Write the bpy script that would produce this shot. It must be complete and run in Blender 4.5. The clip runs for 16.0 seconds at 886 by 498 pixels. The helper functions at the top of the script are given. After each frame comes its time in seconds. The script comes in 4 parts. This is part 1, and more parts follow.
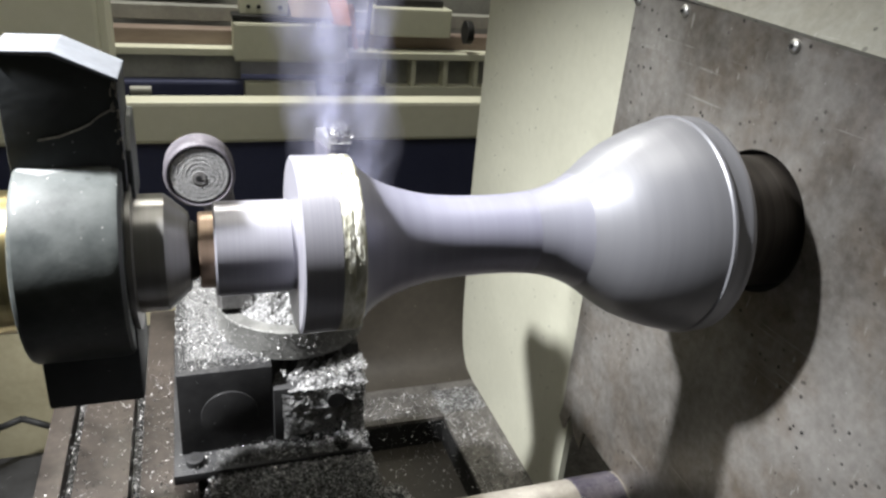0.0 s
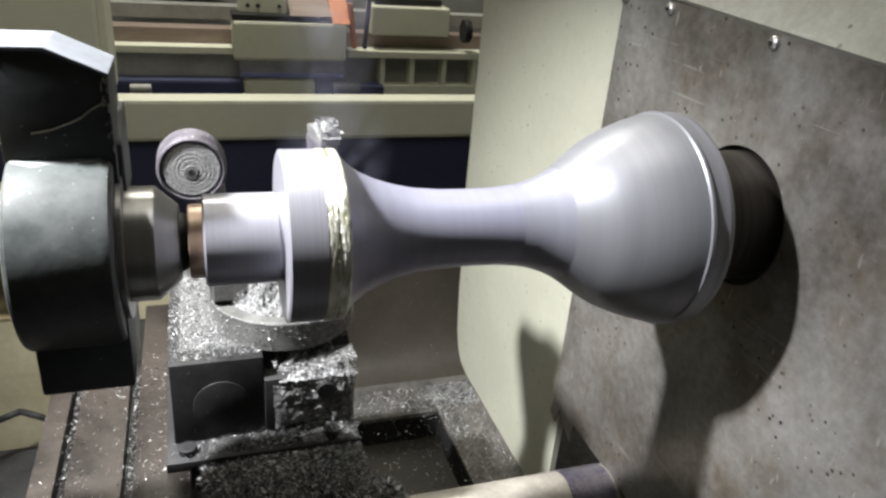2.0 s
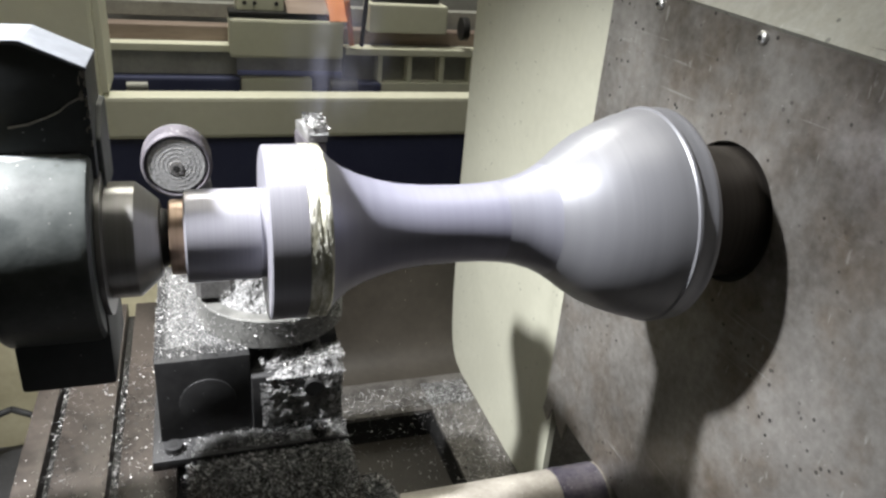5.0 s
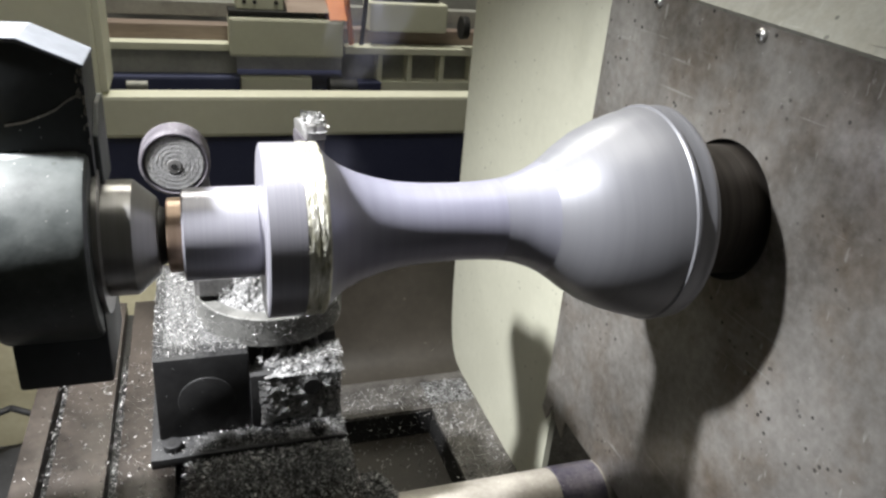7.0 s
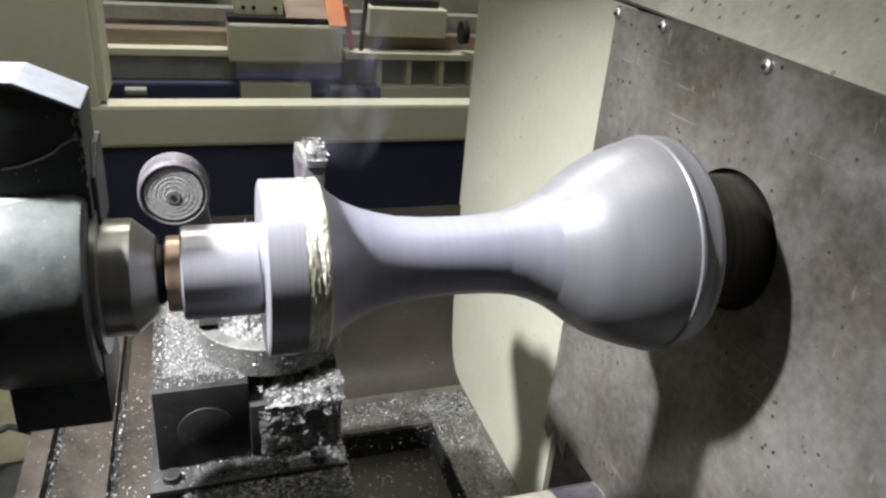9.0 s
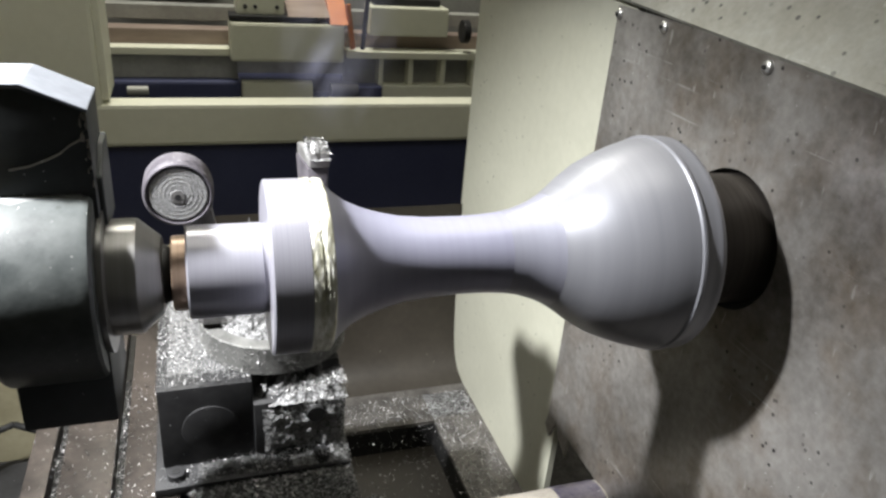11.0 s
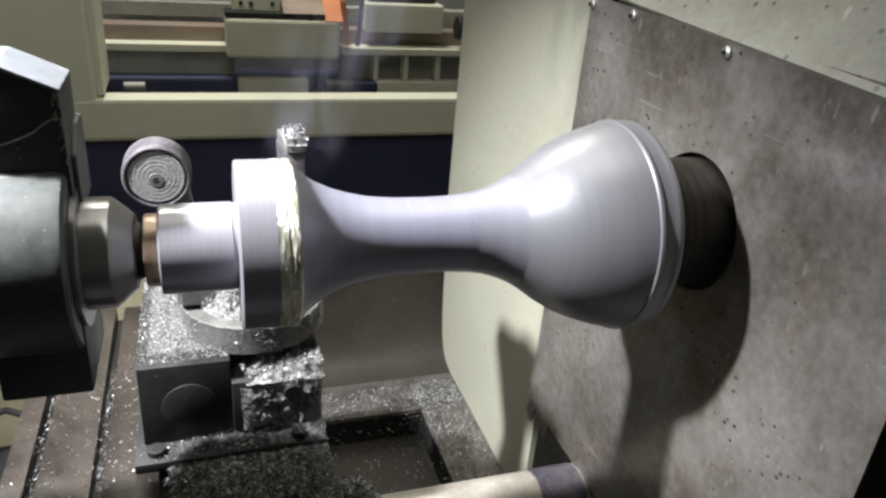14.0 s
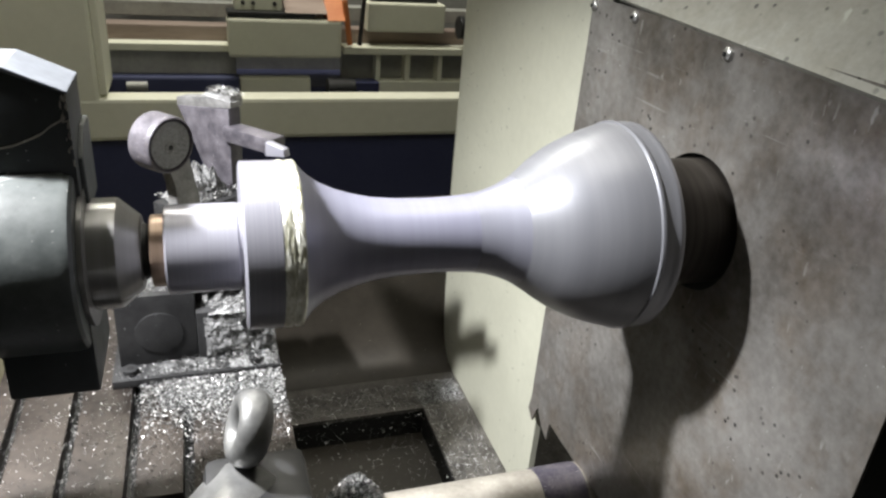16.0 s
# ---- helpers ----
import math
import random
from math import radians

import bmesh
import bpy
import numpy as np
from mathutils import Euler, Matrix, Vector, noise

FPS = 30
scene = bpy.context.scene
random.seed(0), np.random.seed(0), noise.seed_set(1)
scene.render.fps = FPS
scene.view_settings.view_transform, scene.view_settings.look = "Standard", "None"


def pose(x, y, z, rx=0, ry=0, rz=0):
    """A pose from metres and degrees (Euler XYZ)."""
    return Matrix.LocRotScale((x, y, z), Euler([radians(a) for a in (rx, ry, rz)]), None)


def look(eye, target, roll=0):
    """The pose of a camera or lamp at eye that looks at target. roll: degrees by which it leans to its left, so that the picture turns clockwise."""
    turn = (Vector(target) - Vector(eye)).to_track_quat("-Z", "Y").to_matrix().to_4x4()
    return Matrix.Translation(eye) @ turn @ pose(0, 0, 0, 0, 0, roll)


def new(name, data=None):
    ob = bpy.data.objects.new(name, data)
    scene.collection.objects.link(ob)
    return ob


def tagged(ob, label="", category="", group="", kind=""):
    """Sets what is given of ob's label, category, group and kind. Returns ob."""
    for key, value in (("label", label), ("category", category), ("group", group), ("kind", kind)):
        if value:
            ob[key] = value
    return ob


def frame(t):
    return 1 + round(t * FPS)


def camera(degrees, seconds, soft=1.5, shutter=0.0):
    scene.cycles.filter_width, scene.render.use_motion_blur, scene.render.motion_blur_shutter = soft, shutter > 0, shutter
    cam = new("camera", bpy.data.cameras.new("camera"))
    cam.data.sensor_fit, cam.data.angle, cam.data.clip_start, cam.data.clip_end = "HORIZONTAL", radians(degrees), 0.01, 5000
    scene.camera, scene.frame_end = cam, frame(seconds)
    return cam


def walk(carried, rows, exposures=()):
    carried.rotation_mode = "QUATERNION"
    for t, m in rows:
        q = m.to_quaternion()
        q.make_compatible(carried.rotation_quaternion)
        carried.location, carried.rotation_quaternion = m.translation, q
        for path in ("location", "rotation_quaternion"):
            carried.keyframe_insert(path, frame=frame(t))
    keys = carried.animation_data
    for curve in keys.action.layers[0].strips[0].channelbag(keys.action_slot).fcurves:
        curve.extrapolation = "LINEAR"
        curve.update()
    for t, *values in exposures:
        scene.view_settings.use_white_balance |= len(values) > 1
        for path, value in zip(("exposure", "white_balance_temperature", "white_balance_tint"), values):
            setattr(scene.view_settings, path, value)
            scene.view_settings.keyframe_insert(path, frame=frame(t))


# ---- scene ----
AX = 1.1        # height of the spindle axis
PANEL = 0.488   # where the steel plate of the headstock stands on the axis
cam = camera(62.0, 16.0, 2.6)
PATH = [
    (0, (-0.0782, -0.5999, 1.3837), (0.5466, 1.1021, 0.5392), 5.01),
    (0.5, (-0.0699, -0.6016, 1.3842), (0.5510, 1.1016, 0.5394), 4.95),
    (1, (-0.0701, -0.6086, 1.3852), (0.5515, 1.0936, 0.5390), 5.01),
    (1.5, (-0.0712, -0.6169, 1.3853), (0.5518, 1.0847, 0.5389), 5.05),
    (2, (-0.0686, -0.6211, 1.3856), (0.5517, 1.0815, 0.5391), 5.04),
    (2.5, (-0.0659, -0.6212, 1.3840), (0.5529, 1.0818, 0.5372), 5.00),
    (3, (-0.0642, -0.6194, 1.3831), (0.5549, 1.0831, 0.5356), 4.98),
    (3.5, (-0.0639, -0.6210, 1.3824), (0.5556, 1.0816, 0.5353), 5.02),
    (4, (-0.0588, -0.6219, 1.3834), (0.5597, 1.0804, 0.5351), 5.00),
    (6.5, (-0.0508, -0.6208, 1.3803), (0.5656, 1.0806, 0.5287), 5.02),
    (7, (-0.0505, -0.6222, 1.3812), (0.5656, 1.0790, 0.5289), 4.97),
    (7.5, (-0.0561, -0.6237, 1.3840), (0.5585, 1.0780, 0.5317), 4.98),
    (8, (-0.0537, -0.6157, 1.3916), (0.5635, 1.0847, 0.5386), 5.00),
    (8.5, (-0.0497, -0.6087, 1.4043), (0.5673, 1.0904, 0.5485), 4.97),
    (9, (-0.0483, -0.5999, 1.4097), (0.5690, 1.0980, 0.5518), 4.97),
    (11.5, (-0.0518, -0.6066, 1.4127), (0.5623, 1.0904, 0.5507), 4.93),
    (12, (-0.0503, -0.6212, 1.4129), (0.5640, 1.0756, 0.5507), 4.92),
    (12.5, (-0.0476, -0.6335, 1.4130), (0.5644, 1.0645, 0.5516), 4.90),
    (13, (-0.0369, -0.6384, 1.4102), (0.5743, 1.0597, 0.5483), 4.88),
    (13.5, (-0.0284, -0.6378, 1.4074), (0.5809, 1.0602, 0.5439), 4.89),
    (14, (-0.0266, -0.6409, 1.4072), (0.5811, 1.0578, 0.5439), 4.87),
    (14.5, (-0.0239, -0.6466, 1.4098), (0.5821, 1.0519, 0.5449), 4.88),
    (15, (-0.0253, -0.6472, 1.4098), (0.5785, 1.0519, 0.5445), 4.81),
    (15.5, (-0.0310, -0.6458, 1.4099), (0.5743, 1.0528, 0.5449), 4.86),
    (16, (-0.0297, -0.6450, 1.4110), (0.5740, 1.0534, 0.5444), 4.81),
]
walk(cam, [(t, look(eye, target, roll)) for t, eye, target, roll in PATH])

# ---- light: a machine lamp over the tailstock and two added overhead fills ----
world = bpy.data.worlds.new("workshop_air")
scene.world = world
world.use_nodes = True
world.node_tree.nodes["Background"].inputs[0].default_value = (0.5, 0.55, 0.65, 1)
world.node_tree.nodes["Background"].inputs[1].default_value = 0.03


def area_lamp(name, eye, target, size, power, colour):
    data = bpy.data.lights.new(name, "AREA")
    data.shape, data.size, data.energy, data.color = "DISK", size, power, colour
    ob = new(name, data)
    ob.matrix_world = look(eye, target)
    return ob


machine_lamp = new("machine_lamp", bpy.data.lights.new("machine_lamp", "SPOT"))
machine_lamp.matrix_world = look((-0.6, 0.05, 1.85), (-0.131, 0.09, 0.967))
machine_lamp.data.energy, machine_lamp.data.color = 272, (0.98, 0.985, 1.0)
machine_lamp.data.spot_size, machine_lamp.data.spot_blend, machine_lamp.data.shadow_soft_size = radians(84), 1.0, 0.03
# two unseen fill lights, added to brighten what stands behind the machine
area_lamp("overhead_fill", (0.3, 0.8, 3.7), (0.3, 2.2, 0.6), 2.4, 46, (1.0, 0.97, 0.86))
area_lamp("overhead_fill", (0.0, 2.7, 3.7), (0.2, 2.8, 0), 1.2, 85, (1.0, 0.97, 0.86))


# ---- materials ----
def shader(name):
    m = bpy.data.materials.new(name)
    m.use_nodes = True
    return m, m.node_tree.nodes, m.node_tree.links, m.node_tree.nodes["Principled BSDF"]


def ramp_node(nodes, links, fac, stops):
    r = nodes.new("ShaderNodeValToRGB")
    while len(r.color_ramp.elements) < len(stops):
        r.color_ramp.elements.new(0.5)
    for e, (p, c) in zip(r.color_ramp.elements, stops):
        e.position = p
        e.color = (c, c, c, 1) if isinstance(c, (int, float)) else (*c, 1)
    links.new(fac, r.inputs[0])
    return r.outputs[0]


def noise_node(nodes, links, scale, detail=4, stretch=(1, 1, 1), rough=0.6):
    co = nodes.new("ShaderNodeTexCoord")
    mp = nodes.new("ShaderNodeMapping")
    mp.inputs["Scale"].default_value = stretch
    links.new(co.outputs["Object"], mp.inputs[0])
    n = nodes.new("ShaderNodeTexNoise")
    n.inputs["Scale"].default_value = scale
    n.inputs["Detail"].default_value = detail
    n.inputs["Roughness"].default_value = rough
    links.new(mp.outputs[0], n.inputs["Vector"])
    return n.outputs["Fac"]


def mix_node(nodes, links, fac, a, b, mode="MIX"):
    x = nodes.new("ShaderNodeMix")
    x.data_type, x.blend_type = "RGBA", mode
    for sock, v in ((x.inputs[0], fac), (x.inputs[6], a), (x.inputs[7], b)):
        if hasattr(v, "is_linked"):
            links.new(v, sock)
        elif isinstance(v, tuple):
            sock.default_value = (*v, 1)
        else:
            sock.default_value = v
    return x.outputs[2]


def surface(name, low, high, rough=(0.5, 0.7), metal=0.0, big=6, fine=120, bump=0.3, stretch=(1, 1, 1),
            specks=None, spots=None, depth=0.001):
    """Two scales of variation between two colours. specks: colour, scale, share of bright grains; spots: the same for dark dirt."""
    m, nodes, links, bsdf = shader(name)
    a = noise_node(nodes, links, big, 5, stretch)
    b = noise_node(nodes, links, fine, 3, stretch)
    both = nodes.new("ShaderNodeMath")
    both.operation = "MULTIPLY_ADD"
    links.new(b, both.inputs[0])
    both.inputs[1].default_value = 0.4
    links.new(a, both.inputs[2])
    col = mix_node(nodes, links, ramp_node(nodes, links, both.outputs[0], [(0.5, 0.0), (0.95, 1.0)]), low, high)
    for item in (spots, specks):
        if item:
            c, scale, share = item
            co = nodes.new("ShaderNodeTexCoord")
            v = nodes.new("ShaderNodeTexVoronoi")
            v.inputs["Scale"].default_value = scale
            links.new(co.outputs["Object"], v.inputs["Vector"])
            big_n = noise_node(nodes, links, 9, 2)
            cut = nodes.new("ShaderNodeMath")
            cut.operation = "MULTIPLY"
            links.new(ramp_node(nodes, links, v.outputs["Distance"], [(share * 0.7, 1.0), (share, 0.0)]), cut.inputs[0])
            links.new(ramp_node(nodes, links, big_n, [(0.42, 0.0), (0.6, 1.0)]), cut.inputs[1])
            col = mix_node(nodes, links, cut.outputs[0], col, c)
    links.new(col, bsdf.inputs["Base Color"])
    links.new(ramp_node(nodes, links, a, [(0.3, rough[0]), (0.7, rough[1])]), bsdf.inputs["Roughness"])
    bsdf.inputs["Metallic"].default_value = metal
    if bump:
        bp = nodes.new("ShaderNodeBump")
        bp.inputs["Strength"].default_value = bump
        bp.inputs["Distance"].default_value = depth
        links.new(both.outputs[0], bp.inputs["Height"])
        links.new(bp.outputs[0], bsdf.inputs["Normal"])
    return m


def stained(m, tint, scale):
    """Lays cloudy stains and thin scratches over a surface's colour."""
    nodes, links = m.node_tree.nodes, m.node_tree.links
    bsdf = nodes["Principled BSDF"]
    was = bsdf.inputs["Base Color"].links[0].from_socket
    cloud = ramp_node(nodes, links, noise_node(nodes, links, scale, 6, (1, 1, 1), 0.7), [(0.45, 0.0), (0.68, 0.85)])
    col = mix_node(nodes, links, cloud, was, mix_node(nodes, links, 1.0, was, tint, "MULTIPLY"))
    for stretch in ((1, 2.5, 160), (1, 120, 30)):
        lines = ramp_node(nodes, links, noise_node(nodes, links, 1, 2, stretch), [(0.66, 0.0), (0.70, 0.5)])
        keep = nodes.new("ShaderNodeMath")
        keep.operation = "MULTIPLY"
        links.new(lines, keep.inputs[0])
        links.new(ramp_node(nodes, links, noise_node(nodes, links, 14, 2), [(0.5, 0.0), (0.62, 1.0)]), keep.inputs[1])
        col = mix_node(nodes, links, keep.outputs[0], col, (0.55, 0.55, 0.53))
    links.new(col, bsdf.inputs["Base Color"])
    return m


def turned(name, low, high, rough, bump=0.15, rings=500, grain=0.8, metal=1.0):
    """Metal with the fine rings of turning round the x axis."""
    m, nodes, links, bsdf = shader(name)
    a = noise_node(nodes, links, 1, 4, (rings, 3, 3))
    b = noise_node(nodes, links, 1, 3, (40, 6, 6))
    col = mix_node(nodes, links, ramp_node(nodes, links, a, [(0.3, 0.0), (0.7, 1.0)]), low, high)
    links.new(col, bsdf.inputs["Base Color"])
    links.new(ramp_node(nodes, links, b, [(0.3, rough[0]), (0.7, rough[1])]), bsdf.inputs["Roughness"])
    bsdf.inputs["Metallic"].default_value = metal
    tan = nodes.new("ShaderNodeTangent")
    tan.direction_type, tan.axis = "RADIAL", "X"
    links.new(tan.outputs[0], bsdf.inputs["Tangent"])
    bsdf.inputs["Anisotropic"].default_value = grain
    bsdf.inputs["Anisotropic Rotation"].default_value = 0.25
    bp = nodes.new("ShaderNodeBump")
    bp.inputs["Strength"].default_value = bump
    bp.inputs["Distance"].default_value = 0.0004
    links.new(a, bp.inputs["Height"])
    links.new(bp.outputs[0], bsdf.inputs["Normal"])
    return m


# bands of the spun finish, their tones also carrying light that fades rimward
STEEL_SPUN = turned("spun_steel_lit", (0.31, 0.31, 0.40), (0.35, 0.35, 0.445), (0.38, 0.42), 0.01, 120, 0.1, 0.4)
STEEL_THROAT = turned("spun_steel_half_lit", (0.272, 0.274, 0.328), (0.308, 0.31, 0.368), (0.38, 0.42), 0.01, 100, 0.1, 0.4)
STEEL_BELL = turned("spun_steel_shaded", (0.235, 0.238, 0.262), (0.27, 0.273, 0.298), (0.38, 0.42), 0.01, 90, 0.1, 0.4)
STEEL_BRIGHT = turned("bright_turned_steel", (0.255, 0.252, 0.29), (0.305, 0.302, 0.34), (0.30, 0.34), 0.03, 500, 0.3, 0.35)
STEEL_ROUGH = surface("half_cut_steel", (0.42, 0.41, 0.27), (1.0, 0.99, 0.94), (0.30, 0.5), 0.75, 70, 190, 1.0, (2.2, 0.7, 0.7), depth=0.002)
COPPER_RING = turned("browned_steel", (0.38, 0.27, 0.20), (0.48, 0.36, 0.28), (0.35, 0.45), 0.05, 200, 0.4, 0.5)
CENTRE_STEEL = turned("ground_steel", (0.22, 0.215, 0.21), (0.27, 0.265, 0.26), (0.30, 0.36), 0.04, 150, 0.6, 0.6)
CHUCK_STEEL = turned("dark_chuck_steel", (0.028, 0.024, 0.021), (0.062, 0.054, 0.047), (0.45, 0.6), 0.1, 200, 0.2, 0.6)
BRASS = turned("oiled_quill", (0.55, 0.45, 0.22), (0.70, 0.60, 0.34), (0.30, 0.4))
PLATE = stained(surface("worn_steel_plate", (0.158, 0.148, 0.135), (0.43, 0.416, 0.396), (0.27, 0.52), 0.6, 4.5, 80, 0.25,
                        spots=((0.03, 0.03, 0.03), 65, 0.16), specks=((0.8, 0.8, 0.8), 80, 0.07)), (0.62, 0.52, 0.42), 7)
COVER = stained(surface("scuffed_cream_sheet", (0.19, 0.19, 0.165), (0.32, 0.32, 0.28), (0.40, 0.6), 0.0, 7, 150, 0.15, (1, 1, 1),
                        spots=((0.03, 0.03, 0.03), 60, 0.19)), (0.75, 0.72, 0.66), 11)
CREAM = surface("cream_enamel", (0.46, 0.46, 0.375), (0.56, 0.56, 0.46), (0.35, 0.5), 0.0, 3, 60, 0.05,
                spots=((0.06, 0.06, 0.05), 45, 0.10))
# far cream, coloured brighter to make up for the weak light there
CREAM_FAR = surface("brightened_cream_enamel", (0.66, 0.66, 0.54), (0.76, 0.76, 0.64), (0.4, 0.55), 0.0, 2, 40, 0.03)
NAVY = surface("navy_enamel", (0.035, 0.040, 0.092), (0.052, 0.060, 0.125), (0.4, 0.55), 0.0, 3, 60, 0.05)
CASTING = surface("painted_casting", (0.024, 0.029, 0.029), (0.062, 0.069, 0.067), (0.42, 0.6), 0.0, 26, 150, 0.15,
                  specks=((0.4, 0.4, 0.38), 120, 0.10), spots=((0.015, 0.016, 0.015), 60, 0.16), depth=0.002)
# two more casting tones: dark for unlit flank and foot, pale for lit top
CASTING_DARK = surface("unlit_casting_paint", (0.018, 0.021, 0.023), (0.036, 0.040, 0.043), (0.4, 0.6), 0.0, 10, 120, 0.4,
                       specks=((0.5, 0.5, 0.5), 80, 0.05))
CASTING_LIT_TOP = surface("lit_top_casting", (0.075, 0.081, 0.093), (0.14, 0.15, 0.168), (0.6, 0.75), 0.0, 14, 120, 0.4)
TABLE_STEEL = surface("oily_table_iron", (0.014, 0.0115, 0.0098), (0.060, 0.048, 0.040), (0.35, 0.6), 0.4, 9, 110, 0.3,
                      specks=((0.85, 0.85, 0.85), 130, 0.09), spots=((0.03, 0.025, 0.02), 60, 0.16))
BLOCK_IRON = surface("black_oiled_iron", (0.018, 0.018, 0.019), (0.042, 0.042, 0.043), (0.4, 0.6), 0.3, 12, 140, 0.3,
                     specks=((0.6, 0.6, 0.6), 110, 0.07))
BROWN_SHEET = surface("rusty_brown_sheet", (0.020, 0.0165, 0.012), (0.044, 0.037, 0.028), (0.45, 0.65), 0.1, 4, 60, 0.1,
                      specks=((0.5, 0.45, 0.4), 60, 0.05))
BEIGE_SHEET = surface("dusty_beige_sheet", (0.25, 0.225, 0.14), (0.36, 0.33, 0.22), (0.6, 0.8), 0.0, 7, 90, 0.15)
TRAY = surface("chip_strewn_tray", (0.055, 0.051, 0.047), (0.18, 0.168, 0.155), (0.4, 0.7), 0.4, 25, 200, 0.6,
               specks=((0.7, 0.7, 0.7), 120, 0.11))
def granules(name, dark, low, high, share, scale=330):
    """Packed chips: grains of random brightness, a share of them dark gaps."""
    m, nodes, links, bsdf = shader(name)
    co = nodes.new("ShaderNodeTexCoord")
    cells = []
    for k in (1.0, 2.3):
        v = nodes.new("ShaderNodeTexVoronoi")
        v.inputs["Scale"].default_value = scale * k
        links.new(co.outputs["Object"], v.inputs["Vector"])
        cells.append(v)
    drift = noise_node(nodes, links, 55, 3)
    add = nodes.new("ShaderNodeMath")
    add.operation = "MULTIPLY_ADD"
    links.new(drift, add.inputs[0])
    add.inputs[1].default_value = 0.8
    sep = nodes.new("ShaderNodeSeparateColor")
    links.new(cells[0].outputs["Color"], sep.inputs[0])
    links.new(sep.outputs[0], add.inputs[2])
    col = ramp_node(nodes, links, add.outputs[0], [(share + 0.25, dark), (share + 0.40, low), (share + 0.95, high)])
    fine = nodes.new("ShaderNodeSeparateColor")
    links.new(cells[1].outputs["Color"], fine.inputs[0])
    col = mix_node(nodes, links, 0.5, col, ramp_node(nodes, links, fine.outputs[1], [(0.2, dark), (0.9, high)]))
    links.new(col, bsdf.inputs["Base Color"])
    bsdf.inputs["Metallic"].default_value = 0.1
    bsdf.inputs["Roughness"].default_value = 0.55
    bp = nodes.new("ShaderNodeBump")
    bp.inputs["Strength"].default_value = 1.0
    bp.inputs["Distance"].default_value = 0.0025
    links.new(sep.outputs[1], bp.inputs["Height"])
    links.new(bp.outputs[0], bsdf.inputs["Normal"])
    return m


RUBBLE = granules("packed_fine_swarf", 0.02, 0.14, 0.37, 0.24)
GRAIN_FACE = granules("chip_grained_steel", 0.10, 0.22, 0.38, 0.14, 620)
RUBBLE_MID = granules("dusty_fine_swarf", 0.02, 0.06, 0.21, 0.24, 380)
DUSTY_BAR = surface("dust_covered_steel", (0.27, 0.25, 0.22), (0.50, 0.47, 0.42), (0.45, 0.65), 0.3, 14, 150, 0.4, specks=((0.9, 0.9, 0.9), 120, 0.1))
# oily chips, with the shadow on the ledge darkened into their colour
RUBBLE_DARK = granules("packed_oily_shaded_swarf", 0.005, 0.015, 0.075, 0.42, 300)
TOOL_STEEL = surface("greasy_tool_steel", (0.15, 0.147, 0.145), (0.33, 0.325, 0.32), (0.38, 0.58), 0.5, 45, 320, 0.9,
                     specks=((0.85, 0.85, 0.85), 160, 0.12))
TOOL_DARK = surface("dust_stained_tool_steel", (0.05, 0.046, 0.055), (0.13, 0.12, 0.135), (0.45, 0.65), 0.3, 50, 300, 0.9,
                    specks=((0.6, 0.6, 0.6), 150, 0.10))
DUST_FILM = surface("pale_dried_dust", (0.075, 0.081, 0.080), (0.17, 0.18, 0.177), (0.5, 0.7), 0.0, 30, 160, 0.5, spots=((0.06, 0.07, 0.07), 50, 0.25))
SCREW_STEEL = surface("zinc_screw", (0.45, 0.45, 0.43), (0.60, 0.60, 0.58), (0.3, 0.4), 0.9, 40, 300, 0.2)
# black of the hose rubber, also painted in as the shade of holes
BLACK = surface("black_rubber_hole_shade", (0.004, 0.004, 0.004), (0.010, 0.010, 0.010), (0.6, 0.8), 0.0, 8, 90, 0.1)
CONCRETE = surface("oily_concrete", (0.10, 0.095, 0.07), (0.16, 0.15, 0.115), (0.6, 0.85), 0.0, 3, 50, 0.2)
WALL_PAINT = surface("workshop_wall_paint", (0.24, 0.245, 0.225), (0.32, 0.325, 0.30), (0.6, 0.8), 0.0, 1.5, 30, 0.1)
RAIL_BROWN = surface("oiled_bed_way", (0.22, 0.165, 0.14), (0.36, 0.29, 0.25), (0.4, 0.6), 0.3, 6, 60, 0.1, (0.3, 3, 3))
ORANGE = surface("orange_cover", (0.55, 0.17, 0.05), (0.66, 0.25, 0.09), (0.4, 0.6), 0.0, 8, 90, 0.1)
BLUE_FAR = surface("blue_cover", (0.06, 0.12, 0.20), (0.10, 0.18, 0.28), (0.4, 0.6), 0.0, 5, 60, 0.1)
GREY_FAR = surface("grey_machine_iron", (0.28, 0.28, 0.265), (0.44, 0.44, 0.41), (0.4, 0.6), 0.2, 6, 60, 0.1)


def swarf_material(name, low, high, bias=2.6):
    m, nodes, links, bsdf = shader(name)
    g = nodes.new("ShaderNodeNewGeometry")
    pick = nodes.new("ShaderNodeMath")
    pick.operation = "POWER"
    links.new(g.outputs["Random Per Island"], pick.inputs[0])
    pick.inputs[1].default_value = bias
    col = mix_node(nodes, links, pick.outputs[0], low, high)
    links.new(col, bsdf.inputs["Base Color"])
    bsdf.inputs["Metallic"].default_value = 0.4
    bsdf.inputs["Roughness"].default_value = 0.45
    return m


